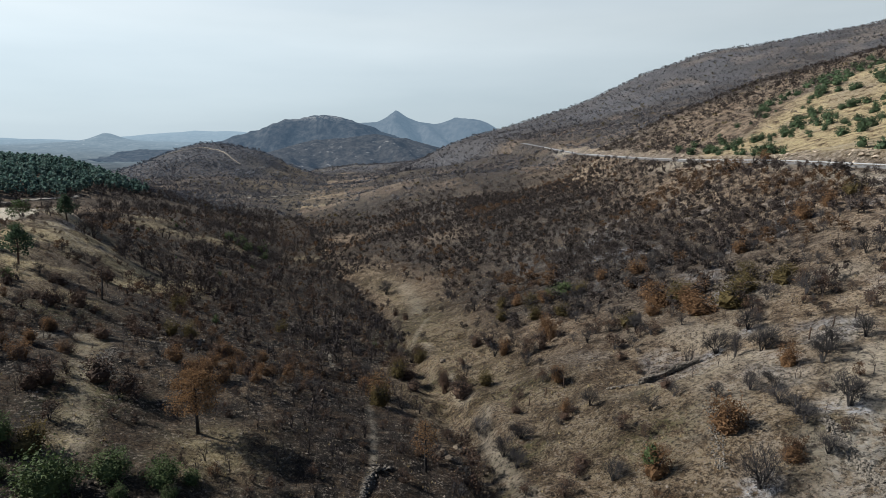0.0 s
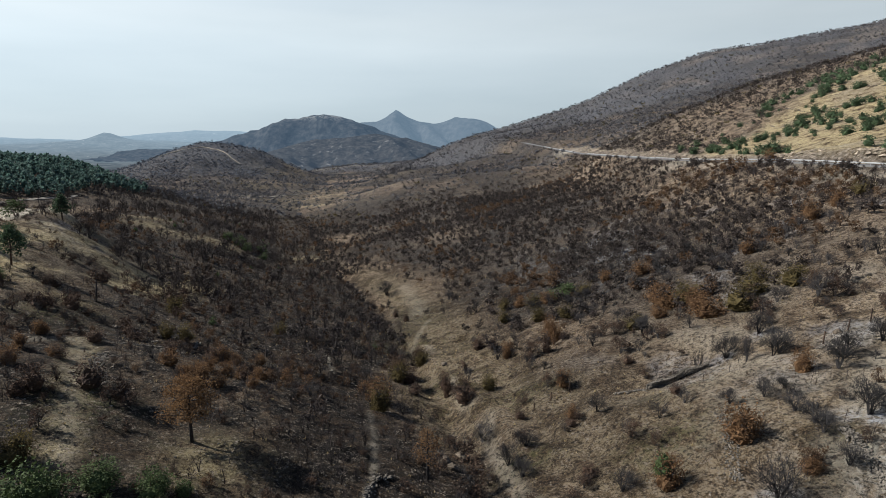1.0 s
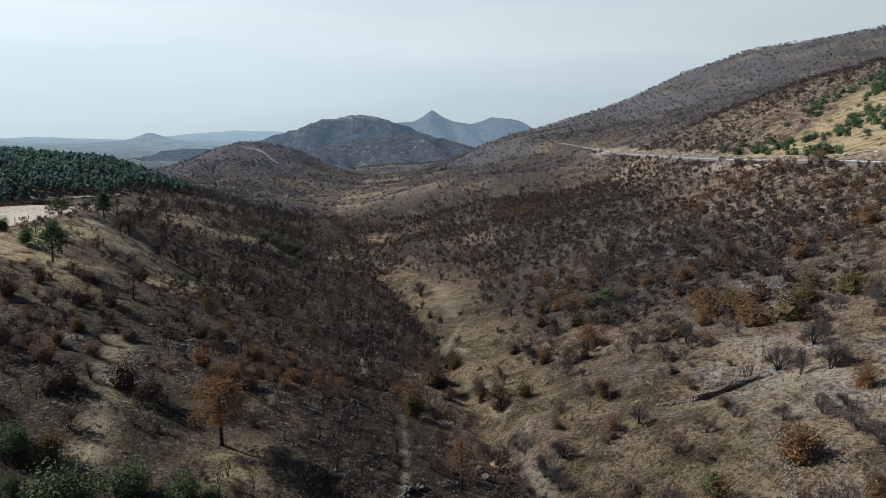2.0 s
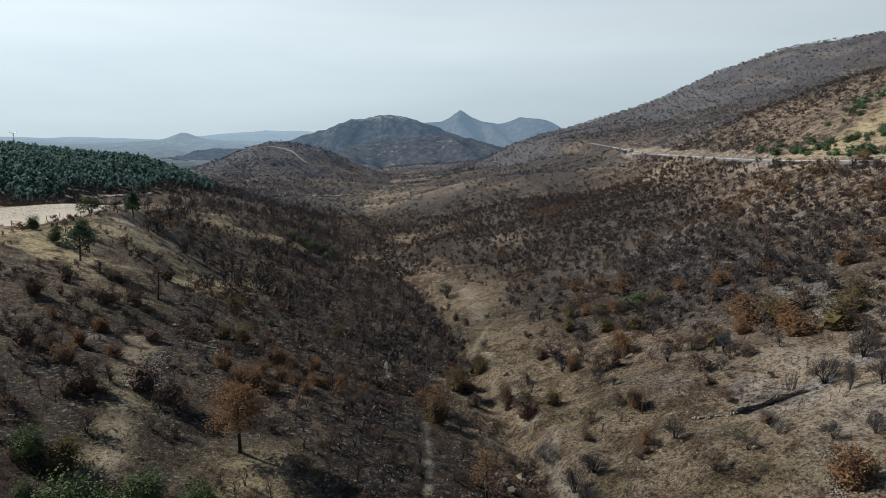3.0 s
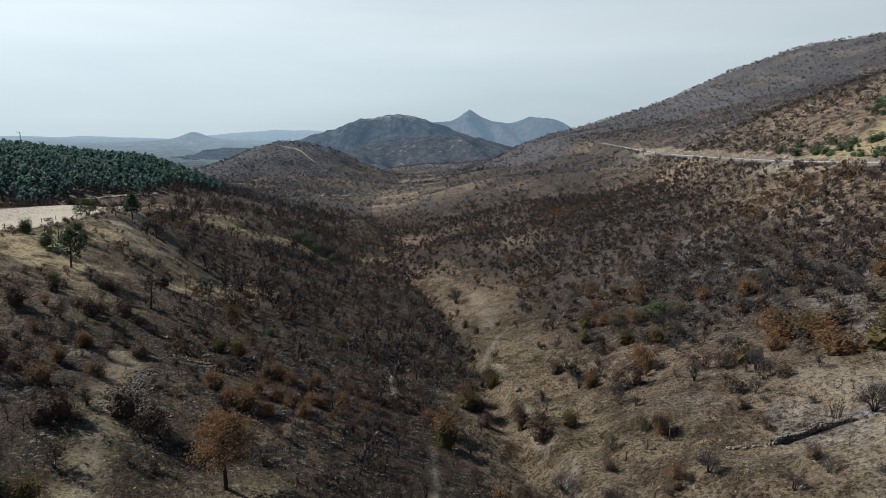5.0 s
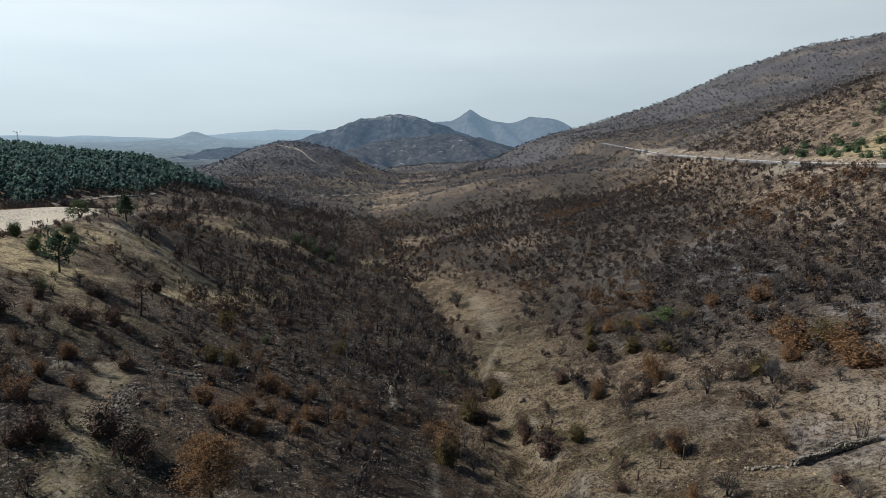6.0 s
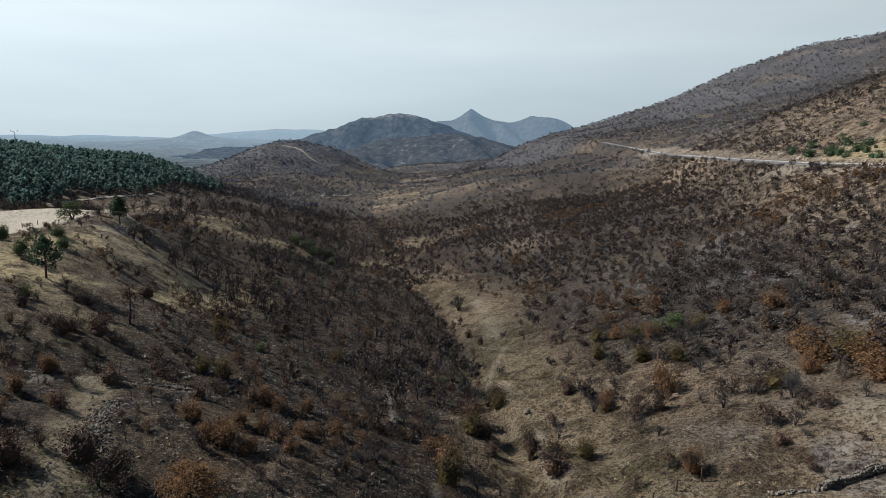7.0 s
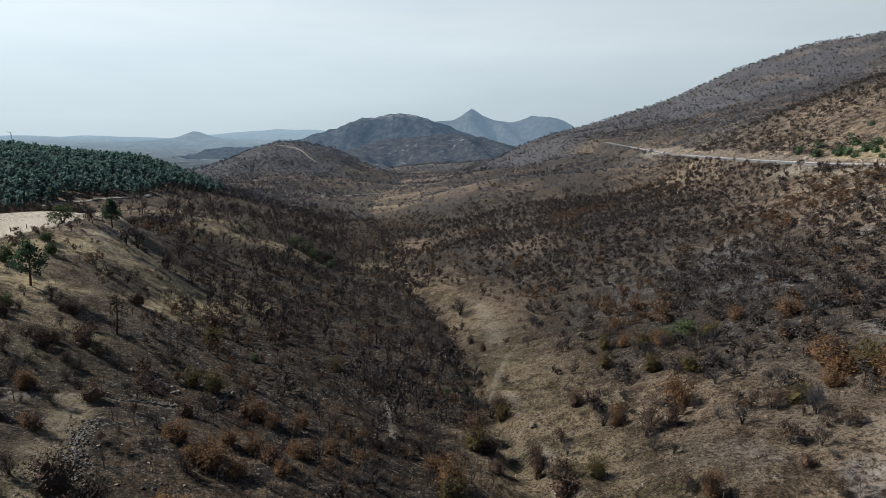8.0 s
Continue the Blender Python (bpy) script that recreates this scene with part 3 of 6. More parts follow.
def joined(templates, places, rng, turn=True):
    """Copies of the templates (corners, triangles), laid at rows of x, y, z, width, height, joined."""
    vs, fs, n = [], [], 0
    pick = rng.randint(0, len(templates), len(places))
    for k, (v, f) in enumerate(templates):
        rows = places[pick == k]
        if not len(rows):
            continue
        a = rng.uniform(0, 6.283, len(rows))
        c, s = np.cos(a)[:, None], np.sin(a)[:, None]
        x = (v[None, :, 0] * c - v[None, :, 1] * s) * rows[:, 3:4] + rows[:, 0:1]
        y = (v[None, :, 0] * s + v[None, :, 1] * c) * rows[:, 3:4] + rows[:, 1:2]
        z = v[None, :, 2] * rows[:, 4:5] + rows[:, 2:3]
        vs.append(np.stack([x, y, z], -1).reshape(-1, 3))
        fs.append((f[None] + (np.arange(len(rows)) * len(v))[:, None, None] + n).reshape(-1, 3))
        n += len(rows) * len(v)
    return np.concatenate(vs), np.concatenate(fs)


def stuff(name, templates, places, material, label, category, seed=1):
    if not len(places):
        return None
    v, f = joined(templates, np.asarray(places, float), np.random.RandomState(seed))
    return tagged(new(name, mesh_of(name, v, f, [material])), label, category, kind="stuff")


# --- the ground ---
def axis_x(y):
    return knots_at(np.ravel(np.asarray(y, float)))[0][:, 5]


def road_x(y):
    k = knots_at(np.ravel(np.asarray(y, float)))[0]
    return (k[:, 9] + k[:, 10]) / 2


def near_line(x, y, points):
    """Distance of each place to a bent line of points."""
    best = np.full(np.shape(x), 1e9)
    for (ax, ay), (bx, by) in zip(points, points[1:]):
        u = np.clip(((x - ax) * (bx - ax) + (y - ay) * (by - ay)) / ((bx - ax) ** 2 + (by - ay) ** 2), 0, 1)
        best = np.minimum(best, np.hypot(x - ax - u * (bx - ax), y - ay - u * (by - ay)))
    return best


PATHS = [
    [(-6.5, 52), (-6, 60), (-7, 70), (-9, 82)],
    [(-16.5, 97.5), (-17.2, 98.5), (-18.6, 105), (-20, 110), (-22.2, 115.3)],
    [(-31.5, 51), (-34.5, 57), (-38.4, 64.5), (-43, 72.7), (-46, 80)],
    [(-37.7, 86), (-41.8, 84), (-45.5, 81.7), (-49.3, 79.2), (-53.3, 77.2)],
    [(-110, 160), (-104, 170), (-104, 184)],
    [(-2.4, 150), (-4.4, 137), (-5.4, 125)],
    [(-11.8, 201), (-7.6, 182), (-5.3, 166)],
]
HILL_TRACK = [(-470, 1040), (-447, 1047), (-399, 1052), (-364, 1025), (-329, 978), (-311, 963)]
STRAW_SPOTS = [(-21, 56, 4.5, 5), (-33.0, 52.6, 2.4, 2.2), (-77, 112, 9, 5), (-70, 104, 5, 3), (-88, 120, 10, 6), (-92, 165, 12, 5), (-106, 178, 12, 4), (-118, 575, 26, 16), (-60, 98, 6, 3), (-112, 246, 14, 8), (-92, 250, 11, 6), (-60, 276, 8, 10), (-124, 262, 10, 5), (-62, 316, 8, 8), (-103, 170, 7, 8)]
GRASS_SPOTS = [(28, 71, 6, 3), (36, 49, 5, 5), (10, 66, 4, 3), (12, 84, 6, 5), (-4, 145, 7, 14), (8, 58, 3, 3), (-36, 62, 5, 5), (-58, 88, 8, 4), (-5, 130, 8, 8), (0, 100, 6, 8), (24, 60, 6, 4)]


def golden(x, y):
    """The unburnt pasture above the road."""
    up = x - road_x(y)
    edge = y - 0.5 * up + 9 * grain(x, y, 25, 77)
    return ease(4, 9, up) * (1 - ease(267, 287, edge)) * (1 - ease(190, 210, up))


def lot_mask(x, y):
    return 1 - ease(0.85, 1.05, np.hypot((x + 119) / 18, (y - 144) / 30) + 0.06 * grain(x, y, 5, 3))


def build_ground(ash_spots):
    s = np.linspace(-1, 1, 430)
    xs = 1500 * np.sinh(5.6 * s) / np.sinh(5.6)
    ys = [-140.0]
    while ys[-1] < 2100:
        y = ys[-1]
        ys.append(y + (7 if y < 25 else 0.75 if y < 130 else 0.0125 * (y - 130) + 0.75))
    ys = np.array(ys)
    gx, gy = np.meshgrid(xs, ys)
    gx = gx + np.interp(ys, [0, 100, 800, 2100], [0, -4, -60, -60])[:, None]
    z = height(gx, gy)
    nx, ny = len(xs), len(ys)
    i = (np.arange(ny - 1)[:, None] * nx + np.arange(nx - 1)).ravel()
    me = mesh_of("ground", np.stack([gx.ravel(), gy.ravel(), z], 1), np.stack([i, i + 1, i + nx + 1, i + nx], 1), [GROUND], smooth=True)
    x, y = gx.ravel(), gy.ravel()
    up, ax = x - road_x(y), axis_x(y)
    u = x - ax
    gold = golden(x, y)
    straw = gold.copy()
    for cx, cy, rx, ry in STRAW_SPOTS:
        straw = np.maximum(straw, 0.58 * bump(x, y, cx, cy, rx, ry))
    bare = 8 * (1 - ease(104, 122, y)) * ease(66, 78, y)
    floor = ease(1, 6, u + bare) * (1 - ease(8, 22, u)) * ease(60, 95, y) * (1 - ease(200, 260, y))
    straw = np.maximum(straw, 0.05 * floor)
    straw = np.maximum(straw, 0.38 * (1 - ease(0.9, 3.0, near_line(x, y, PATHS[2]) + 0.6 * grain(x, y, 3, 9))))
    straw = np.maximum(straw, 0.16 * ease(450, 620, y) * (1 - ease(90, 150, np.abs(u))) * ease(-0.2, 0.6, grain(x + y * 0.4, y, 45, 14)))
    grass = np.zeros_like(x)
    for cx, cy, rx, ry in GRASS_SPOTS:
        grass = np.maximum(grass, 0.7 * bump(x, y, cx, cy, rx, ry))
    grass = np.maximum(grass, 0.42 * floor)
    dirt = lot_mask(x, y)
    for line, strong, wide in zip(PATHS, (0.3, 0.55, 0.2, 0.28, 0.7, 0.2, 0.18), (0.6, 0.7, 1.6, 0.9, 4.5, 1.0, 4.0)):
        dirt = np.maximum(dirt, strong * (1 - ease(0.05, wide, near_line(x, y, line) + 0.35 * grain(x, y, 2, 8))))
    # worn rims of the gully
    rim = (1 - ease(0.3, 1.5, np.abs(u - 4.2 - 1.5 * grain(x, y, 9, 45)))) * ease(50, 58, y) * (1 - ease(118, 135, y))
    dirt = np.maximum(dirt, 0.3 * rim * ease(-0.3, 0.4, grain(x, y, 5, 46)))
    dirt = np.maximum(dirt, 0.5 * ease(-0.5, 0.5, rough(x, y, 6, 66, 3)) * (1 - 0.4 * ease(58, 80, y) - 0.6 * ease(85, 115, y)) * ease(22, 40, x) * (1 - ease(60, 80, x)))
    dirt = np.maximum(dirt, 0.8 * bump(x, y, 112, 566, 9, 26))
    dirt = np.maximum(dirt, 0.42 * ease(-18, -9, up) * (1 - ease(-3, -1, up)) * ease(0.0, 0.6, rough(x, y, 16, 67, 3)) * (y < 420))
    rock = ease(0.6, 1.6, up) * (1 - ease(6, 12, up)) * (y < 640)
    rock = np.maximum(rock, 0.5 * ease(0.15, 0.7, grain(x, y, 30, 55)) * ease(250, 400, x) + 0.0)
    dusk = ease(16, 30, u) * (1 - ease(52, 76, x)) * ease(105, 130, y) * (1 - ease(430, 520, y))
    rock = np.maximum(rock, 0.6 * ease(0.0, 0.7, rough(x, y, 14, 57, 3)) * ease(108, 116, x) * (1 - ease(500, 800, y)))
    burn = 0.55 + 0.5 * rough(x, y, 40, 61, 2)
    burn = burn + 0.8 * (u < 2) * ease(-3, 6, -u - bare) * (1 - ease(60, 110, -u)) - 0.1 * floor - 0.15 * (1 - ease(0, 20, u)) * ease(-4, 4, u)
    burn = burn - 0.12 * ease(40, 70, u) * (y < 330) - 0.4 * ease(62, 88, x) * (1 - ease(380, 460, y)) - 0.55 * ease(470, 560, y) * (1 - ease(1300, 1380, y)) * (1 - ease(60, 130, np.abs(u)))
    burn = burn - (0.12 + 0.24 * ease(20, 28, x)) * (1 - ease(70, 100, y)) * (u > 3) * (1 - ease(70, 90, x))
    burn = burn - 0.1 * ease(24, 34, -x) * (1 - ease(70, 100, y))
    shoulder = ease(50, 68, -x) * (1 - ease(160, 200, y + 0.3 * x + 30)) * (x > -200)
    straw = np.maximum(straw, 0.95 * shoulder * ease(-0.3, 0.5, rough(x, y, 11, 71, 4)))
    burn = burn * (1 - 0.6 * shoulder) + 0.15 * (x < -30) * (x > -205) * ease(120, 170, y) * (1 - shoulder) + 0.6 * ease(850, 1000, y) * ease(70, 120, np.abs(u)) - 0.12 * (x > 112) + 0.2 * ease(180, 300, x)
    straw = np.maximum(straw, 0.10 * (1 - ease(70, 95, y)) * ease(4, 12, u) * (1 - ease(60, 80, x)))
    burn = burn + 0.3 * ease(330, 480, y) + 0.42 * dusk + 0.2 * ease(16, 30, -u) * (1 - ease(60, 75, -u)) * ease(112, 135, y) * (1 - ease(300, 360, y))
    # where the ground takes on the painted haze, more with distance
    haze_tint = np.maximum(ease(820, 1000, y) * np.maximum(ease(60, 110, -u), 0.8 * ease(90, 150, u) + ease(1330, 1400, y)) + 0.3 * ease(420, 640, y), 0.16 * ease(150, 300, x) * ease(380, 520, y + 0.4 * x - 100)) * (0.8 + 0.3 * grain(x, y, 60, 73))
    ash = np.zeros_like(x)
    for cx, cy, r in ash_spots:
        ash = np.maximum(ash, 1 - ease(0.5, 1.2, np.hypot(x - cx, y - cy) / r))
    ash = np.maximum(ash, (0.26 * (1 - ease(80, 110, y)) + 0.1 + 0.36 * ease(30, 58, u) * (1 - ease(170, 230, y))) * ease(0.2, 0.8, rough(x, y, 8, 91, 3)) * ease(15, 30, u) * (y < 320))
    # haze over hill and slope, painted as a thin blue-grey ash cast
    ash = np.maximum(ash, 0.1 * ease(135, 230, x) * ease(-0.5, 0.5, rough(x, y, 22, 93, 3)) * (1 - gold))
    ash = np.maximum(ash, 0.07 * ease(22, 45, u) * ease(80, 120, y) * (1 - gold) * (y < 600))
    ash = np.maximum(ash, 0.55 * bump(x, y, -90, 155, 8, 13, 0.5) * ease(-0.6, 0.2, grain(x, y, 4, 95)))
    for name, value in (("straw", straw), ("grass", grass), ("dirt", dirt), ("rock", rock), ("burn", burn * (1 - gold)), ("ash", ash), ("haze_tint", haze_tint * (1 - gold))):
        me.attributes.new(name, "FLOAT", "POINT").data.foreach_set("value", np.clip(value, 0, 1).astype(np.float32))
    return tagged(new("ground", me), "burnt valley ground of brown soil, soot, ash and dry grass", "ground", kind="structure")



# --- planting ---
def scatter(x0, x1, y0, y1, cell, seed):
    """Places on a jittered grid."""
    rng = np.random.RandomState(seed)
    gx, gy = np.meshgrid(np.arange(x0, x1, cell), np.arange(y0, y1, cell))
    x = gx.ravel() + rng.uniform(-0.55, 0.55, gx.size) * cell
    y = gy.ravel() + rng.uniform(-0.55, 0.55, gx.size) * cell
    return x, y, rng


def free_of(x, y):
    """1 where plants may stand: off the road, the lot and the paths."""
    k = knots_at(y)[0]
    ok = ~((x > k[:, 9] - 2.5) & (x < k[:, 10] + 4.5) & (y < 830)) & (lot_mask(x, y) < 0.05)
    for line in PATHS:
        ok &= near_line(x, y, line) > 1.0
    for hx, hy, hr in HEROES:
        ok &= np.hypot(x - hx, y - hy) > hr
    return ok


def forest(x, y):
    """The unburnt pine wood on the west ridge."""
    return (x < -207 + 8 * grain(x, y, 30, 7) - np.maximum(0, y - 440)) & (y > 268 - 0.1 * (x + 230) + 6 * grain(x, y, 20, 8)) & (y < 600)


HEROES = [(-23.8, 59.3, 4), (-0.5, 62.5, 3.5), (28.5, 55.3, 3.5), (21.2, 53, 3), (27.5, 47, 4), (38.2, 53.3, 3.5), (39.1, 64.9, 3), (32.6, 76.6, 3), (35.3, 74.3, 3), (41, 90.6, 4), (-29.9, 45.4, 5), (-55.4, 100, 3), (-3.2, 115, 3), (-6.1, 98, 3), (-7.9, 82, 3.5), (-104, 154, 4), (-97, 161, 4)]

# places, and what grows there
sx, sy, rng = scatter(-150, 112, 40, 430, 2.25, 5)
u = sx - axis_x(sy)
keep = free_of(sx, sy) & ~forest(sx, sy)
lush = rough(sx, sy, 26, 101, 3)
west = u < -3
dens = np.where(west, 0.42 + 0.34 * lush, 0.48 + 0.36 * lush)
dens = dens + 0.16 * ease(34, 50, u) * ease(95, 125, sy) + 0.12 * ease(14, 28, u) * ease(110, 150, sy)
dens = np.where((u > 2) & (u < 26) & (sy > 60) & (sy < 230), 0.035 + 0.07 * (lush > 0.5) + 0.16 * (u > 13) * (sy > 95), dens)
dens = np.where((sy < 82) & (u > 3), 0.17 + 0.15 * lush, dens)
dens = np.where((sx < -66) & (sy < 175), 0.26 + 0.3 * lush, dens)
dens = np.where((sx < -14) & (sx > -62) & (sy < 112) & (u < -14), 0.56 + 0.25 * lush, dens)
dens = np.where((u > -9) & (u < 3) & (sy > 70) & (sy < 112), 0.1, dens)
bald = sum(bump(sx, sy, *spot) for spot in STRAW_SPOTS)
keep &= rng.uniform(0, 1, len(sx)) < dens * (1 - 0.75 * np.clip(bald, 0, 1))
sx, sy, u, lush, west = sx[keep], sy[keep], u[keep], lush[keep], west[keep]
sz = height(sx, sy)
roll = rng.uniform(0, 1, len(sx))
tall = np.where(west, rng.uniform(0.85, 1.5, len(sx)) ** 2, rng.uniform(0.6, 1.0, len(sx)) ** 2 * 3.3)
tall = np.where((sy < 85) & (u > 3), rng.uniform(0.9, 2.2, len(sx)), tall)
broad = tall * rng.uniform(0.8, 1.25, len(sx))
rusty = grain(sx, sy, 22, 130)
kind_of = np.where(roll < np.where(west, 0.16, 0.36), 0, np.where(roll < np.where(west, 0.84, 0.95), 1, 2))  # bare, brown, rust
kind_of = np.where((kind_of == 1) & (rusty > 0.6), 2, kind_of)
kind_of = np.where((roll > 0.985) & (lush > 0.0) & west, 3, kind_of)
PLANTS = np.stack([sx, sy, sz - 0.05, broad, tall], 1)
reach = np.hypot(sx, sy)


def thing_kind(name, wood, leaves, leaf_material, wood_material=None):
    """One bush: an Empty at its base with its stems and its leaves."""
    base = new(name)
    part("branchwork", mesh_of("branchwork", *wood, [wood_material or CHAR]), None, base)
    if leaves:
        part("foliage", mesh_of("foliage", *leaves, [leaf_material]), None, base)
    return base


def plant(name, rows, models, label, category, group, seed):
    """Copies of the models at rows of x, y, z, width, height; the models themselves take the first rows."""
    rng = np.random.RandomState(seed)
    for i, (x, y, z, w, h) in enumerate(rows):
        m = Matrix.LocRotScale((x, y, z), Euler((rng.normal(0, 0.05), rng.normal(0, 0.05), rng.uniform(0, 6.283))), (w, w, h))
        if i < len(models):
            models[i].matrix_basis = m
            ob = models[i]
        else:
            ob = copy_thing(models[i % len(models)], Matrix.Identity(4))
            ob.matrix_basis = m
        tagged(ob, label, category, group)


def nearest(kind, count):
    ids = np.where(kind_of == kind)[0]
    return ids[np.argsort(reach[ids])][:count]


near_bare, near_brown, near_rust, near_green = nearest(0, 270), nearest(1, 230), nearest(2, 110), nearest(3, 30)
bare_models = [thing_kind("burnt_bush", twiggy(200 + i, 4 + i % 3, 420, 0, 0, 0.42 + 0.05 * (i % 3), 0.32, 0.008, 9), None, None) for i in range(8)]
brown_models = [thing_kind("scorched_bush", twiggy(230 + i, 4, 200, 0, 0, 0.46, 0.2, 0.009), twiggy(240 + i, 0, 0, 520, 0.062, 0.48, 0.2, 0, 10), BROWN) for i in range(7)]
rust_models = [thing_kind("rust_bush", bare_bush(250 + i, 7, 4, 0.4), twiggy(260 + i, 0, 0, 640, 0.062, 0.47, 0.16, 0, 10), RUST, BARK) for i in range(6)]
green_models = [thing_kind("green_bush", bare_bush(270 + i, 6, 2, 0.4), dome_bush(280 + i, 500, 0.07), GREEN, BARK) for i in range(3)]
plant("burnt_bush", PLANTS[near_bare], bare_models, "bare black burnt bush with charred forking stems on sooty soil", "bush", "burnt bushes on the slopes", 11)
plant("scorched_bush", PLANTS[near_brown], brown_models, "scorched brown bush with dead leaves on burnt soil", "bush", "scorched bushes on the slopes", 12)
plant("rust_bush", PLANTS[near_rust], rust_models, "rust-orange scorched bush with dry leaves on burnt soil", "bush", "rust-coloured bushes on the slopes", 13)
plant("green_bush", PLANTS[near_green], green_models, "green bush that the fire spared on the slope", "bush", "green bushes on the slopes", 14)

done = np.zeros(len(PLANTS), bool)
for ids in (near_bare, near_brown, near_rust, near_green):
    done[ids] = True
mid_bare = [twiggy(300 + i, 2, 120, 12, 0.08, 0.36 + 0.05 * (i % 4), 0.34, 0.012) for i in range(8)]
mid_leaf = [twiggy(310 + i, 1, 20, 150, 0.118, 0.46, 0.2, 0.014, 6) for i in range(8)]
slight_leaf = [twiggy(360 + i, 1, 4, 72, 0.165, 0.42, 0.22, 0.02, 4) for i in range(8)]
rest = ~done
fuzzy = [twiggy(320 + i, 2, 70, 70, 0.11, 0.44, 0.25, 0.014) for i in range(5)]
beyond = sy > 190
stuff("burnt_scrub", mid_bare + fuzzy, PLANTS[rest & (kind_of == 0) & ~beyond], CHAR_FAR, "bare black burnt scrub covering the valley slopes", "scrub", 21)
stuff("burnt_scrub", [twiggy(370 + i, 1, 44, 12, 0.13, 0.40, 0.3, 0.02, 3) for i in range(8)], PLANTS[rest & (kind_of == 0) & beyond], CHAR_FAR, "bare black burnt scrub farther down the valley", "scrub", 21)
stuff("grey_scrub", mid_leaf, PLANTS[rest & (kind_of == 1) & ~west & ~beyond], GREY_BROWN, "grey-brown scorched scrub on the slope below the road", "scrub", 27)
stuff("grey_scrub", slight_leaf, PLANTS[rest & (kind_of == 1) & ~west & beyond], GREY_BROWN, "grey-brown scorched scrub high on the slope below the road", "scrub", 27)
stuff("scorched_scrub", mid_leaf, PLANTS[rest & (kind_of == 1) & west & ~beyond], BROWN, "brown scorched scrub covering the valley slopes", "scrub", 22)
stuff("scorched_scrub", slight_leaf, PLANTS[rest & (kind_of == 1) & west & beyond], BROWN, "brown scorched scrub farther down the valley", "scrub", 22)
stuff("rust_scrub", mid_leaf, PLANTS[rest & (kind_of == 2) & ~beyond], RUST, "rust-orange dead scrub on the valley slopes", "scrub", 24)
stuff("rust_scrub", slight_leaf, PLANTS[rest & (kind_of == 2) & beyond], RUST, "rust-orange dead scrub farther down the valley", "scrub", 24)
stuff("green_scrub", mid_leaf, PLANTS[rest & (kind_of == 3)], GREEN, "green scrub left by the fire on the slopes", "scrub", 25)


def pole_stick(r0, r1, sides):
    s = Soup()
    s.stick([(0, 0, -0.03), (0, 0, 0.95)], [r0, r1], sides)
    return s.arrays()


def dead_pine(seed, limbs):
    """A burnt pine, 1 m high: a black pole with limb stumps."""
    rng, s = np.random.RandomState(seed), Soup()
    lean = rng.normal(0, 0.03, 2)
    s.stick([(0, 0, -0.03), (*lean, 1.0)], [0.032, 0.006], 4)
    for i in range(limbs):
        h, a, r = 0.3 + 0.65 * (i + rng.uniform(0, 1)) / limbs, rng.uniform(0, 6.283), rng.uniform(0.06, 0.2)
        s.stick([(lean[0] * h, lean[1] * h, h), (math.cos(a) * r, math.sin(a) * r, h + r * 0.5)], [0.011, 0.004], 3)
    return s.arrays()


# the choked west bank of the gully
gx_, gy_, rng = scatter(-125, 8, 66, 330, 3.0, 33)
gu = gx_ - axis_x(gy_)
k = (gu > -20 - 14 * ease(85, 100, gy_) - 22 * ease(115, 135, gy_)) & (gu < -2 - 8 * (1 - ease(104, 120, gy_))) & (rng.uniform(0, 1, len(gx_)) < 0.40 + 0.3 * grain(gx_, gy_, 20, 4)) & free_of(gx_, gy_) & (sum(bump(gx_, gy_, *spot) for spot in STRAW_SPOTS) < 0.45)
gx_, gy_ = gx_[k], gy_[k]
gh = rng.uniform(2.2, 4.6, len(gx_)) * np.where(gy_ < 95, 0.7, 1.0)
stuff("gully_burnt_trees", mid_bare[:5] + fuzzy[:4] + [dead_pine(430, 10), dead_pine(431, 12)], np.stack([gx_, gy_, height(gx_, gy_) - 0.1, gh * 0.9, gh], 1), CHAR_FAR, "dense blackened trees along the gully", "burnt trees", 26)


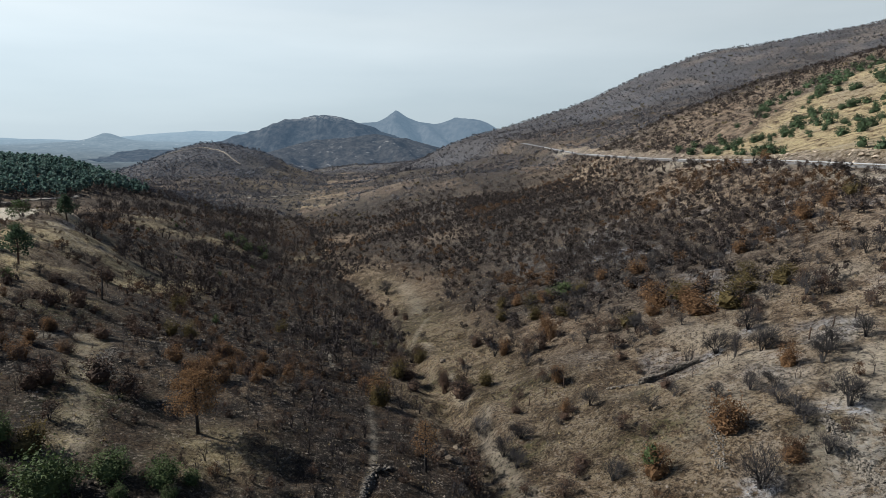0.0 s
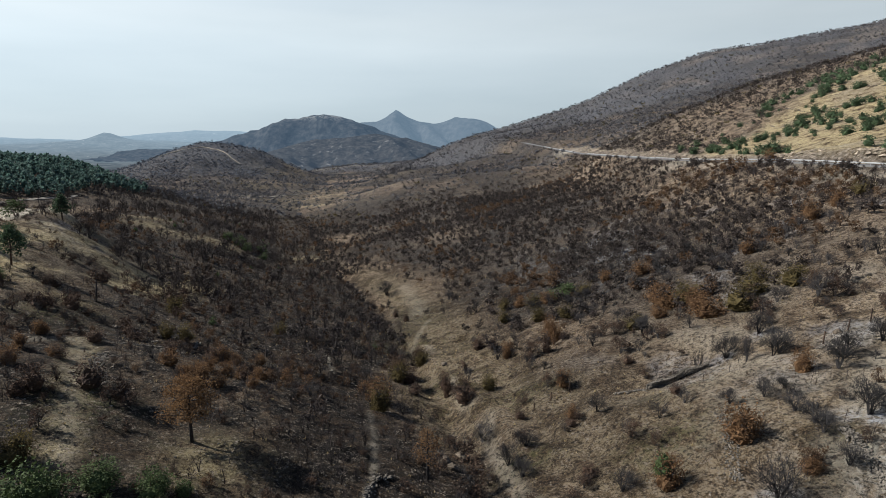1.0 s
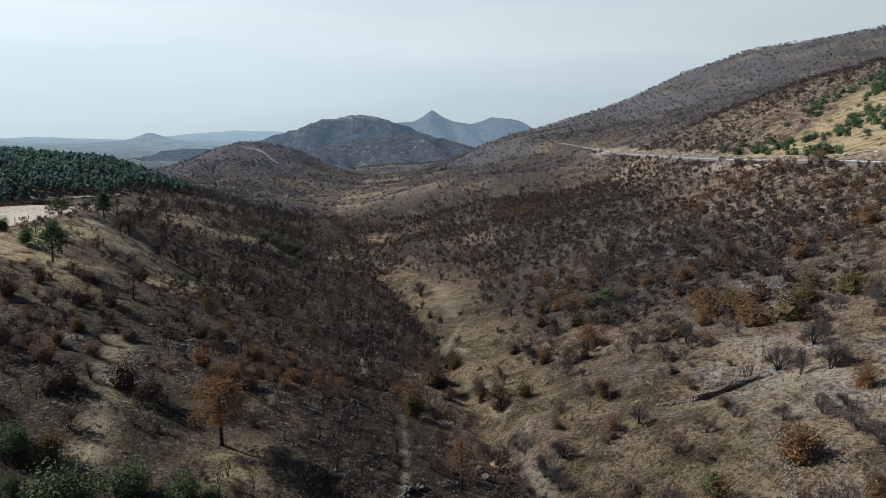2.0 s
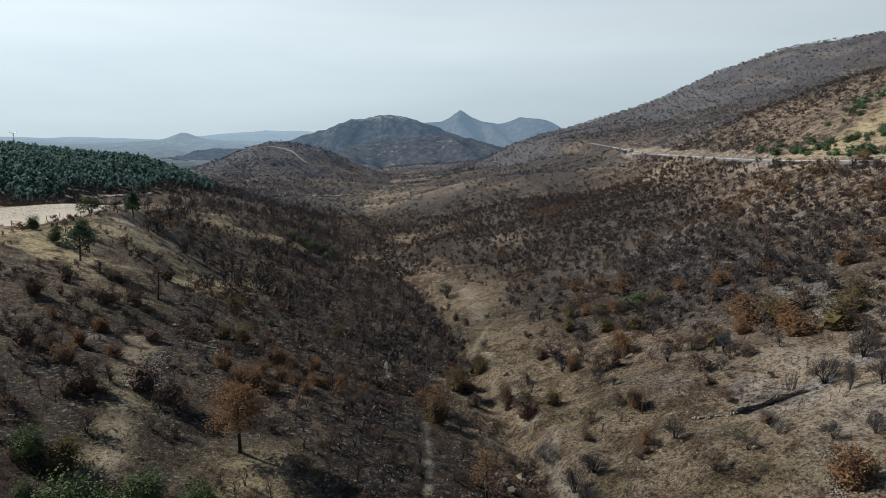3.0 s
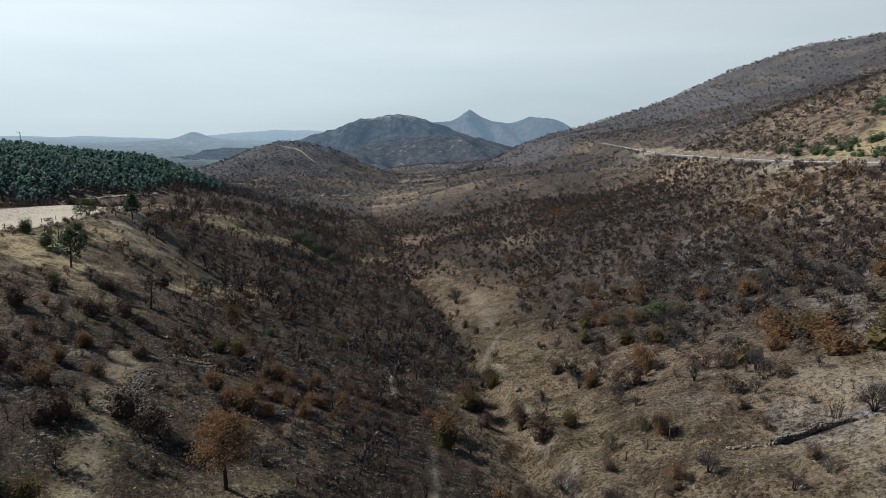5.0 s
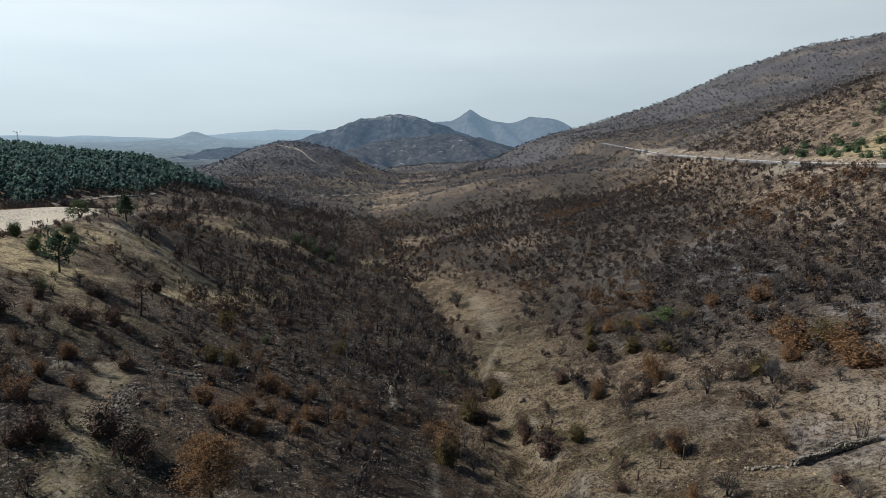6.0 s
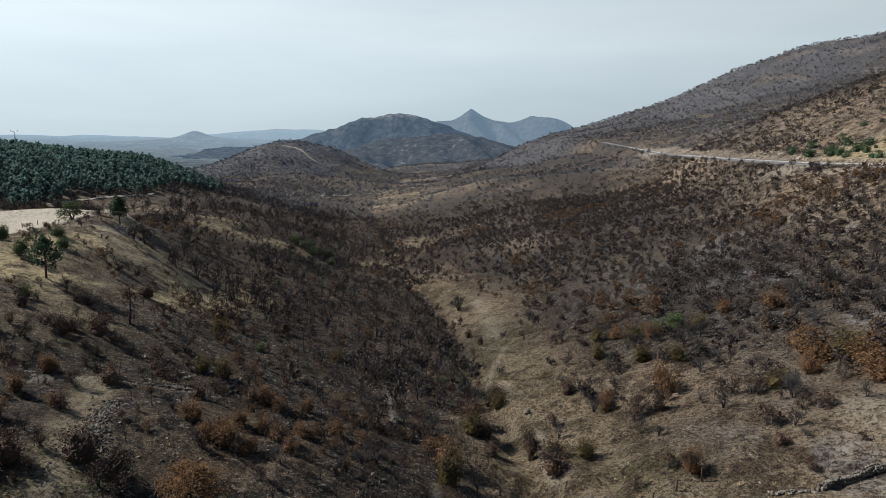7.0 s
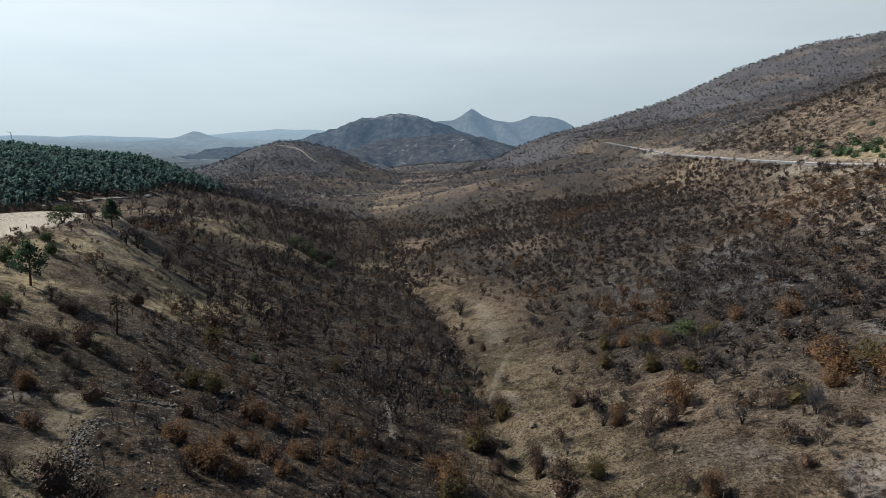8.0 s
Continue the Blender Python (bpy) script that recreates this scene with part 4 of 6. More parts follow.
def far_plants():
    """Scrub above the road, down the valley and on the hills beyond."""
    rng = np.random.RandomState(77)
    rows = []
    for x0, x1, y0, y1, cell, part_kept in ((113, 420, 90, 460, 3.8, 0.9), (113, 560, 460, 900, 4.9, 0.95), (-420, 113, 430, 960, 4.4, 0.6), (-640, -80, 880, 1330, 4.9, 1.0), (-80, 900, 880, 1420, 7.5, 0.85), (-420, -80, 1330, 1600, 7.5, 0.9), (420, 900, 200, 880, 7.2, 0.9), (-420, -150, 120, 430, 6.0, 0.4)):
        x, y, r = scatter(x0, x1, y0, y1, cell, int(x0 + y0) % 1000 + 1)
        d = part_kept + 0.5 * rough(x, y, 38, 140, 3)
        k = (r.uniform(0, 1, len(x)) < d) & free_of(x, y) & ~forest(x, y) & (near_line(x, y, HILL_TRACK) > 4)
        rows.append(np.stack([x[k], y[k]], 1))
    # hedges and the trees along the stream
    for line, some in (([(-235, 640), (-60, 600)], 44), ([(-250, 760), (-70, 705)], 44), ([(-52, 300), (-80, 385), (-118, 470), (-150, 560)], 70), ([(-170, 620), (-190, 760), (-230, 900)], 60), ([(-20, 420), (-60, 560)], 30), ([(10, 700), (-110, 660)], 34), ([(-185, 480), (-120, 430)], 30), ([(-240, 830), (-60, 800)], 46), ([(100, 660), (50, 665), (0, 640), (-55, 600)], 150), ([(90, 700), (40, 705), (-20, 690)], 80)):
        count = some * 2
        d = np.sort(rng.uniform(0, len(line) - 1.001, count))
        a = np.array(line, float)
        k = d.astype(int)
        rows.append(a[k] + (a[k + 1] - a[k]) * (d - k)[:, None] + rng.normal(0, 1.6, (count, 2)))
    p = np.concatenate(rows)
    x, y = p[:, 0], p[:, 1]
    z, gold, roll = height(x, y), golden(x, y), rng.uniform(0, 1, len(x))
    h = rng.uniform(1.3, 3.7, len(x)) * np.where(y > 800, 1.35, 1.0)
    w = h * rng.uniform(1.05, 1.75, len(x)) * np.where((y > 700) | (x > 420), 0.95, 1.0)
    rows = np.stack([x, y, z - 0.1, w, h], 1)
    u = x - axis_x(y)
    field = (y > 480) & (y < 1340) & (u > -95) & (u < 75 + 25 * ease(800, 1000, y))
    rows, roll, gold, x, y = rows[~field | (roll < 0.4)], roll[~field | (roll < 0.4)], gold[~field | (roll < 0.4)], x[~field | (roll < 0.4)], y[~field | (roll < 0.4)]
    live = (gold > 0.3) & (grain(x, y, 18, 88) + 0.3 * grain(x, y, 7, 89) > -0.1)
    fringe = ~live & (gold < 0.3) & (golden(x, y - 24) > 0.3) & (roll > 0.6)
    return rows, roll, gold, live, fringe


rows, roll, gold, live, fringe = far_plants()
far_leaf = [twiggy(330 + i, 1, 0, 38, 0.18, 0.48, 0.2, 0.02, 6) for i in range(8)]
far_bare = [twiggy(340 + i, 1, 36, 12, 0.14, 0.42, 0.28, 0.022, 3) for i in range(8)]
tiny_leaf = [twiggy(345 + i, 0, 0, 13, 0.27, 0.44, 0.25, 0, 3) for i in range(8)]
remote = (rows[:, 1] > 470) | (rows[:, 0] > 420)
burnt = ~live & ~fringe & (gold < 0.3)
wooded = (rows[:, 1] > 880) & (rows[:, 0] - axis_x(rows[:, 1]) < -75) & (roll > 0.2)
pasture = rows[(live | fringe) & (roll > 0.52)] * (1, 1, 1, 1.15, 1.25)
first = np.argsort(np.hypot(pasture[:, 0] - 140, pasture[:, 1] - 250))[:250]
oak_models = [thing_kind("holm_oak", burnt_oak(350 + i, 2, 2, 1, 3, True), lobed(355 + i, 330, 0.1), OAK, BARK) for i in range(4)]
plant("holm_oak", pasture[first], oak_models, "round dark-green holm oak on the straw-coloured pasture above the road", "tree", "oaks on the pasture", 15)
others = np.ones(len(pasture), bool)
others[first] = False
stuff("oak_scrub", [lobed(375 + i, 60, 0.17) for i in range(5)], pasture[others], OAK, "dark-green oak scrub on the unburnt hillside", "scrub", 31)
stuff("hillside_burnt_scrub", far_bare, rows[burnt & ~wooded & ~remote & (roll < 0.45)], CHAR_FAR, "bare burnt scrub on the hillsides", "scrub", 32)
stuff("hillside_scorched_scrub", far_leaf, rows[burnt & ~wooded & ~remote & (roll >= 0.45) & (roll < 0.96)], GREY_BROWN, "grey-brown scorched scrub on the hillsides", "scrub", 33)
stuff("remote_burnt_scrub", tiny_leaf, rows[burnt & ~wooded & remote & (roll < 0.5)], HAZED_CHAR, "black burnt scrub on the far hillsides", "scrub", 35)
stuff("remote_scorched_scrub", tiny_leaf, rows[burnt & ~wooded & remote & (roll >= 0.5) & (roll < 0.96)], HAZED_BROWN, "grey-brown scorched scrub on the far hillsides", "scrub", 36)
stuff("hillside_green_scrub", tiny_leaf, rows[burnt & ~wooded & (roll >= 0.96)], OLIVE, "olive-green singed scrub on the hillsides", "scrub", 34)
stuff("far_hill_pines", tiny_leaf, rows[wooded] * (1, 1, 1, 1.0, 0.6), HAZED_PINES, "dark pines covering the far hill, blued with painted haze", "pine wood", 37)


# --- pine wood on the west ridge ---
fx, fy, rng = scatter(-470, -120, 255, 600, 3.9, 9)
k = forest(fx, fy) & (near_line(fx, fy, [(-345, 398), (-290, 330)]) > 4) & (rng.uniform(0, 1, len(fx)) < 0.85)
fx, fy = fx[k], fy[k]
fh = rng.uniform(4.4, 8.4, len(fx))
pines = np.stack([fx, fy, height(fx, fy) - 0.2, fh * rng.uniform(0.9, 1.3, len(fx)), fh], 1)
wood_models = [pine_parts(400 + i, 9, 4, 0.215, 0.2, 0.3, 0, 4) for i in range(5)]
stuff("pine_wood_needles", [m[1] for m in wood_models], pines, HAZED_NEEDLES, "dense dark-green unburnt pine wood on the ridge", "pine wood", 41)
stuff("pine_wood_trunks", [pole_stick(0.03, 0.004, 4)], pines, BARK, "brown trunks and limbs of the pine wood", "pine wood", 41)
# dark burnt trees on the slope beyond
wx, wy, rng = scatter(-430, -110, 420, 820, 4.8, 29)
k = ~forest(wx, wy) & (wx - axis_x(wy) < -48 + 12 * grain(wx, wy, 40, 6)) & (rng.uniform(0, 1, len(wx)) < 0.45 + 0.3 * grain(wx, wy, 35, 5))
wx, wy = wx[k], wy[k]
wh = rng.uniform(2.6, 5.2, len(wx))
stuff("remote_burnt_trees", far_bare[:4] + far_leaf[:3], np.stack([wx, wy, height(wx, wy) - 0.2, wh, wh], 1), HAZED_CHAR, "blackened trees on the slope beyond the pine wood", "burnt trees", 44)
# burnt pines below the wood
bx, by, rng = scatter(-260, -50, 150, 520, 5.0, 19)
k = ~forest(bx, by) & (rng.uniform(0, 1, len(bx)) < 0.36 + 0.3 * grain(bx, by, 30, 3)) & free_of(bx, by) & (sum(bump(bx, by, *spot) for spot in STRAW_SPOTS) < 0.45) & (bx - axis_x(by) < -22) & (bx > -215 - np.maximum(0, by - 400) * 0.7)
bx, by = bx[k], by[k]
bh = rng.uniform(2.4, 5.6, len(bx))
crowned = rng.uniform(0, 1, len(bx)) < 0.5
cb = np.stack([bx, by, height(bx, by) - 0.2, bh * rng.uniform(0.7, 1.0, len(bx)), bh], 1)[crowned] + (0, 0, 0.8, 0, 0)
stuff("scorched_pine_crowns", [twiggy(440 + i, 1, 40, 70, 0.11, 0.42, 0.3, 0.011) for i in range(6)], cb, GREY_BROWN, "withered grey-brown crowns of scorched pines below the wood", "burnt trees", 43)
stuff("burnt_pines", [dead_pine(420, 9)] + [burnt_oak(421 + i, 1, 4, 4, 3, True, 1.6) for i in range(2)] + [twiggy(424 + i, 2, 110, 0, 0, 0.34, 0.35, 0.011) for i in range(4)], np.stack([bx, by, height(bx, by) - 0.2, bh * 1.2, bh], 1), CHAR_FAR, "bare blackened pine trunks below the green wood", "burnt trees", 42)

# --- road ---
def build_road():
    m, t, b = nodes_of("worn_asphalt")
    n = noise_node(t, 0.8, 5, 0.6, place_of(t))
    t.links.new(ramp(t, n.outputs["Fac"], 0.3, 0.7, (0.07, 0.07, 0.07, 1), (0.125, 0.123, 0.118, 1)), b.inputs["Base Color"])
    b.inputs["Roughness"].default_value = 0.75
    ys = np.arange(-40, 800, 4.0)
    kx = knots_at(ys)[0]
    v, f = [], []
    for x, y in zip(kx[:, 9:11], ys):
        z = max(height([x[0] + 0.5, x[1] - 0.5, sum(x) / 2], [y, y, y])) + 0.08
        v += [(x[0] + 0.3, y, z - 0.5), (x[0] + 0.3, y, z), (x[1] - 0.2, y, z + 0.03), (x[1] - 0.2, y, z - 0.5)]
    n = len(ys)
    for i in range(n - 1):
        for k in range(3):
            a = i * 4 + k
            f.append((a, a + 1, a + 5, a + 4))
    road = tagged(new("road", mesh_of("road", v, f, [m], smooth=False)), "pale grey asphalt mountain road along the slope", "road", kind="structure")
    return np.array(v).reshape(-1, 4, 3)


ROAD = build_road()

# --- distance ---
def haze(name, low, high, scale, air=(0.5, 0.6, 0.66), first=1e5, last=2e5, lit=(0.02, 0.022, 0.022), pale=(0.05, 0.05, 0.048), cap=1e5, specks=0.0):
    """Far land with the bright air put into its glow, thicker with the distance."""
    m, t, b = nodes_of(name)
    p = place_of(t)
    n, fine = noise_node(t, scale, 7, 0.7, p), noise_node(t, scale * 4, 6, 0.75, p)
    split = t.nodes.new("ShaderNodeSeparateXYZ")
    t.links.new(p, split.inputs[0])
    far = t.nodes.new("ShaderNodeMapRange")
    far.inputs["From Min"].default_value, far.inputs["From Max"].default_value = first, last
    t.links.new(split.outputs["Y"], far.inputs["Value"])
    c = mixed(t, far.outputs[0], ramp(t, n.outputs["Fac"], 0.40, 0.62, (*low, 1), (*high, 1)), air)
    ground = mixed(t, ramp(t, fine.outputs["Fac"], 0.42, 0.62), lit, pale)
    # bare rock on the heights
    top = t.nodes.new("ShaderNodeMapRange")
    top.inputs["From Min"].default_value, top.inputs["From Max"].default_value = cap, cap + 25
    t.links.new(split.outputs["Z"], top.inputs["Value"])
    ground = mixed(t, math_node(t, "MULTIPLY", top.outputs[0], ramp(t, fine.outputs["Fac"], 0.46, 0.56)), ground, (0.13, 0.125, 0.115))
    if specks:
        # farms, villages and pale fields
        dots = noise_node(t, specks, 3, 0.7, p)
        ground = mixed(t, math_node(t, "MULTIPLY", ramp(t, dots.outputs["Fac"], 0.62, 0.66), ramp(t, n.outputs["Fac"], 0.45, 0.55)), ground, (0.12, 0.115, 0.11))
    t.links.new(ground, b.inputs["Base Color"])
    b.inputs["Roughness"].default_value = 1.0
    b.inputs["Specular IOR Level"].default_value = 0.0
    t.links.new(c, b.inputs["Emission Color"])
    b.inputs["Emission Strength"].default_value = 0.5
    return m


def backdrop(name, x0, x1, y0, y1, step, rise, material, label):
    xs, ys = np.arange(x0, x1 + step, step), np.arange(y0, y1 + step, step)
    gx, gy = np.meshgrid(xs, ys)
    z = rise(gx.ravel(), gy.ravel())
    nx = len(xs)
    i = (np.arange(len(ys) - 1)[:, None] * nx + np.arange(nx - 1)).ravel()
    me = mesh_of(name, np.stack([gx.ravel(), gy.ravel(), z], 1), np.stack([i, i + 1, i + nx + 1, i + nx], 1), [material], smooth=True)
    return tagged(new(name, me), label, "distance", kind="structure")


def ridged(x, y, size, seed):
    return 1 - np.abs(rough(x, y, size, seed, 4)) * 0.9


def plain(x, y):
    return -96 + 52 * ease(2300, 4750, y) + 7 * rough(x, y, 500, 201, 3) + 32 * bump(x, y, -1960, 3800, 420, 300) + 34 * bump(x, y, -2030, 3800, 75, 80) + 58 * ease(-2550, -2000, x) * (1 - ease(-1500, -900, x)) * ease(4200, 4600, y) + 10 * rough(x, y, 260, 203, 3) * ease(2600, 3600, y)


def crest(x, y, line, heights, middle, width, foot=-90, spurs=0.0, size=150, seed=1):
    """A range of hills with this skyline, falling away to both sides in spurs and gullies."""
    top = np.interp(x, line, heights)
    fall = np.exp(-((y - middle) / width) ** 2)
    side = ridged(x + 0.45 * (y - middle) + 60 * rough(x, y, 300, seed + 5, 2), y * 0.4, size, seed) - 0.75
    return foot + (top - foot) * fall + spurs * side * 4 * fall * (1 - fall) * np.clip((top - foot) / 110, 0, 1) ** 2


def front_hills(x, y):
    z = crest(x, y, (-800, -632, -490, -349, -260, -148, -33, 100, 300), (-80, -34, 4, 14, 26, 12, -20, -42, -80), 2420, 400, -96, 75, 170, 212)
    return z + 12 * ridged(x, y, 90, 211) - 9


def tall_hills(x, y):
    z = crest(x, y, (-1200, -1015, -891, -760, -690, -632, -560, -480, -403, -250, -80), (-60, 8, 44, 90, 92, 106, 114, 98, 76, 25, -60), 3050, 300, -90, 130, 210, 222)
    return z + 14 * ridged(x, y, 80, 221) - 11


def peaks(x, y):
    z = crest(x, y, (-750, -600, -540, -431, -373, -308, -243, -165, -36, 75, 186, 280, 351, 500), (-60, 40, 84, 92, 118, 168, 124, 96, 86, 124, 121, 90, 48, -60), 4100, 300, -90, 130, 240, 232)
    return z + 12 * ridged(x, y, 130, 231) - 9


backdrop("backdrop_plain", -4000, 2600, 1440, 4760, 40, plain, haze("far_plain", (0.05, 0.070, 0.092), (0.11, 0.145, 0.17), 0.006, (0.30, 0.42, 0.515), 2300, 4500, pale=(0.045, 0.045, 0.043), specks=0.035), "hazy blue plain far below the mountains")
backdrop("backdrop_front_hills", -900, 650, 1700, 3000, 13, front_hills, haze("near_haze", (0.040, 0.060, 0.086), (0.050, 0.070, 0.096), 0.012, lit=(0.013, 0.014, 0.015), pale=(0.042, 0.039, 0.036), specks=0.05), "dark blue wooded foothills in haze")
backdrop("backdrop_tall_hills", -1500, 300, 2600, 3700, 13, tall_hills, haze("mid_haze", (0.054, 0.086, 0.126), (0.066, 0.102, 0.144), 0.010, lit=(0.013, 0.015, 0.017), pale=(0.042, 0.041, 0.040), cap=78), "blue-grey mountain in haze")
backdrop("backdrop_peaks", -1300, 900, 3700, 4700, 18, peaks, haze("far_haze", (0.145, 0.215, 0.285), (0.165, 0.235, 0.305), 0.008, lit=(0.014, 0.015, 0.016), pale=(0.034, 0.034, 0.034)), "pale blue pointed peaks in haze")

# --- ground, with the pale ash rings of burnt bushes ---
ASH_SPOTS = [(27.5, 47, 1.9), (37.2, 54.5, 1.5), (38.6, 52.6, 1.4), (36.4, 77.3, 1.3), (41.3, 78.8, 1.2)]
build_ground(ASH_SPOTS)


# --- stones, stubble and dry tufts on the ground ---
def pebble(seed):
    rng = np.random.RandomState(seed)
    v = np.array([(1, 0, 0), (0, 1, 0), (-1, 0, 0), (0, -1, 0), (0, 0, 0.9), (0, 0, -0.6)]) * 0.5
    v = v * rng.uniform(0.65, 1.25, (6, 1)) + rng.normal(0, 0.07, (6, 3))
    return v, np.array([(0, 1, 4), (1, 2, 4), (2, 3, 4), (3, 0, 4), (1, 0, 5), (2, 1, 5), (3, 2, 5), (0, 3, 5)])


def tuft(seed, blades):
    rng, s = np.random.RandomState(seed), Soup()
    for _ in range(blades):
        a, r = rng.uniform(0, 6.283), rng.uniform(0.1, 0.5)
        p = np.array([math.cos(a) * r * 0.5, math.sin(a) * r * 0.5, -0.05])
        tip = np.array([math.cos(a) * r * 1.1, math.sin(a) * r * 1.1, rng.uniform(0.5, 1.0)])
        w = np.array([-math.sin(a), math.cos(a), 0]) * 0.09
        q = np.array([math.cos(a), math.sin(a), 0]) * 0.06
        s.add([p + w, p - w, p - q, tip], [(0, 1, 3), (1, 2, 3), (2, 0, 3)])
    return s.arrays()


def litter(cell, seed, x0, x1, y0, y1, chance, low, high, squat):
    x, y, rng = scatter(x0, x1, y0, y1, cell, seed)
    k = (rng.uniform(0, 1, len(x)) < chance(x, y)) & (lot_mask(x, y) < 0.05)
    x, y = x[k], y[k]
    size = low + (high - low) * rng.uniform(0, 1, len(x)) ** 3
    return np.stack([x, y, height(x, y), size, size * squat], 1)


def stony(x, y):
    u = x - axis_x(y)
    return np.clip(0.22 + 0.35 * rough(x, y, 9, 301, 3) - 0.12 * (u < 0) + 0.12 * (u > 3) * (y < 90) + 0.7 * bump(x, y, 40.5, 61, 3.2, 2.6) + 0.6 * bump(x, y, 30, 68, 1.8, 4) + 0.5 * bump(x, y, -39.5, 66, 2.0, 7) + 0.6 * np.exp(-((u - 3.5) / 1.6) ** 2) * (y < 130), 0.02, 1)


def stubbly(x, y):
    u = x - axis_x(y)
    return np.clip(0.4 + 0.45 * rough(x, y, 12, 311, 3) + 0.15 * (u < 0) - 0.12 * ((u > 3) & (u < 24)), 0.02, 1)


def grassy(x, y):
    u = x - axis_x(y)
    g = 0.12 + 0.25 * rough(x, y, 14, 321, 3) + 0.25 * ((u > 2) & (u < 26) & (y > 70))
    for cx, cy, rx, ry in STRAW_SPOTS:
        g = g + 0.7 * bump(x, y, cx, cy, rx, ry)
    return np.clip(g, 0, 1)


stuff("field_stones", [pebble(i) for i in range(8)], litter(0.45, 61, -62, 62, 40, 125, stony, 0.07, 0.42, 0.6), STONE, "pale loose field stones strewn over the burnt slopes", "stones", 61)
stuff("charred_stubble", [twiggy(500 + i, 0, 16, 5, 0.14, 0.4, 0.15, 0.02, 4) for i in range(6)], litter(1.4, 62, -100, 90, 40, 190, stubbly, 0.25, 0.9, 1.0), CHAR_FAR, "low charred twigs and stubble on the burnt ground", "stubble", 62)
def stemmy(x, y):
    u = x - axis_x(y)
    return np.clip(0.42 + 0.5 * rough(x, y, 15, 331, 3), 0, 1) * ((u < -2) | (u > 26)) * np.where(u > 0, 0.4 + 0.6 * ease(80, 110, y), 1.0) * (1 - np.clip(sum(bump(x, y, *spot) for spot in STRAW_SPOTS), 0, 1)) * (near_line(x, y, PATHS[2]) > 2.5)


stuff("charred_saplings", [twiggy(530 + i, 1, 13, 0, 0, 0.22, 0.5, 0.011, 4) for i in range(8)], litter(1.7, 67, -75, 70, 42, 175, stemmy, 0.8, 2.3, 1.0), CHAR_FAR, "thin upright charred saplings standing over the burnt slopes", "saplings", 67)
def stalky(x, y):
    u = x - axis_x(y)
    return np.clip(0.5 + 0.5 * rough(x, y, 7, 341, 3), 0, 1) * ease(1, 4, -u) * (1 - ease(24, 34, -u)) * (1 - ease(95, 115, y)) * (np.hypot(x + 23.8, y - 59.3) > 4) * (near_line(x, y, PATHS[0]) > 0.9)


stuff("charred_shoots", [twiggy(560 + i, 3, 48, 0, 0, 0.36, 0.3, 0.011, 6) for i in range(8)], litter(1.35, 68, -50, 4, 42, 115, stalky, 0.9, 2.3, 1.1), CHAR_FAR, "small black charred shoots crowding the slope beside the gully", "shoots", 68)
stuff("dead_brush", [twiggy(510 + i, 0, 26, 14, 0.16, 0.55, 0.1, 0.016, 5) for i in range(6)], litter(1.9, 64, -95, 80, 40, 180, stubbly, 0.25, 0.95, 0.8), BROWN, "low dead brown brush on the burnt ground", "brush", 64)
stuff("dry_grass_tufts", [tuft(520 + i, 7) for i in range(4)], litter(1.3, 63, -100, 70, 40, 200, grassy, 0.2, 0.6, 0.8), STRAW_BLADES, "straw-coloured dry grass tufts among the ashes", "grass", 63)

def cut_rocks():
    """Broken pale rock along the cut above the road."""
    x, y, rng = scatter(108, 122, 130, 640, 1.25, 71)
    up = x - knots_at(y)[0][:, 10]
    k = (up > 0.6) & (up < 6.5) & (rng.uniform(0, 1, len(x)) < 0.45 + 0.5 * grain(x, y, 14, 72))
    x, y = x[k], y[k]
    size = 0.6 + 1.9 * rng.uniform(0, 1, len(x)) ** 2
    return np.stack([x, y, height(x, y) - 0.15 * size, size, size * 0.7], 1)


stuff("cut_bank_rocks", [pebble(20 + i) for i in range(8)], cut_rocks(), CUT_ROCK, "broken pale rocks in the bank above the road", "rocks", 65)


def terraces():
    """Rows of stones that once held terraces on the hillside."""
    rng, rows = np.random.RandomState(81), []
    for x0, y0, y1 in ((150, 230, 420), (172, 200, 400), (196, 210, 470), (222, 240, 520), (250, 260, 560), (285, 300, 620), (138, 330, 520)):
        y = np.arange(y0, y1, 1.3) + rng.uniform(-0.4, 0.4, len(np.arange(y0, y1, 1.3)))
        x = x0 + 9 * grain(y * 0 + x0, y, 60, 82) + 3 * grain(y * 0 + x0, y, 17, 83) + rng.normal(0, 0.3, len(y))
        size = rng.uniform(0.7, 1.5, len(y))
        rows.append(np.stack([x, y, height(x, y), size, size * 0.8], 1)[rng.uniform(0, 1, len(y)) < 0.8])
    return np.concatenate(rows)


stuff("terrace_stones", [pebble(30 + i) for i in range(8)], terraces(), STONE, "broken rows of grey terrace stones across the hillside", "rocks", 66)


# --- single trees and bushes ---
def bush(name, x, y, w, h, wood, leaves, leaf_material, label, wood_material=None, category="bush", group=""):
    if leaves:
        wood = (wood[0] * (0.72, 0.72, 0.8), wood[1])
    ob = thing_kind(name, wood, leaves, leaf_material, wood_material)
    ob.matrix_basis = Matrix.LocRotScale((x, y, height([x], [y])[0] - 0.05), Euler((0, 0, x * 1.7 + y)), (w, w, h))
    return tagged(ob, label, category, group)


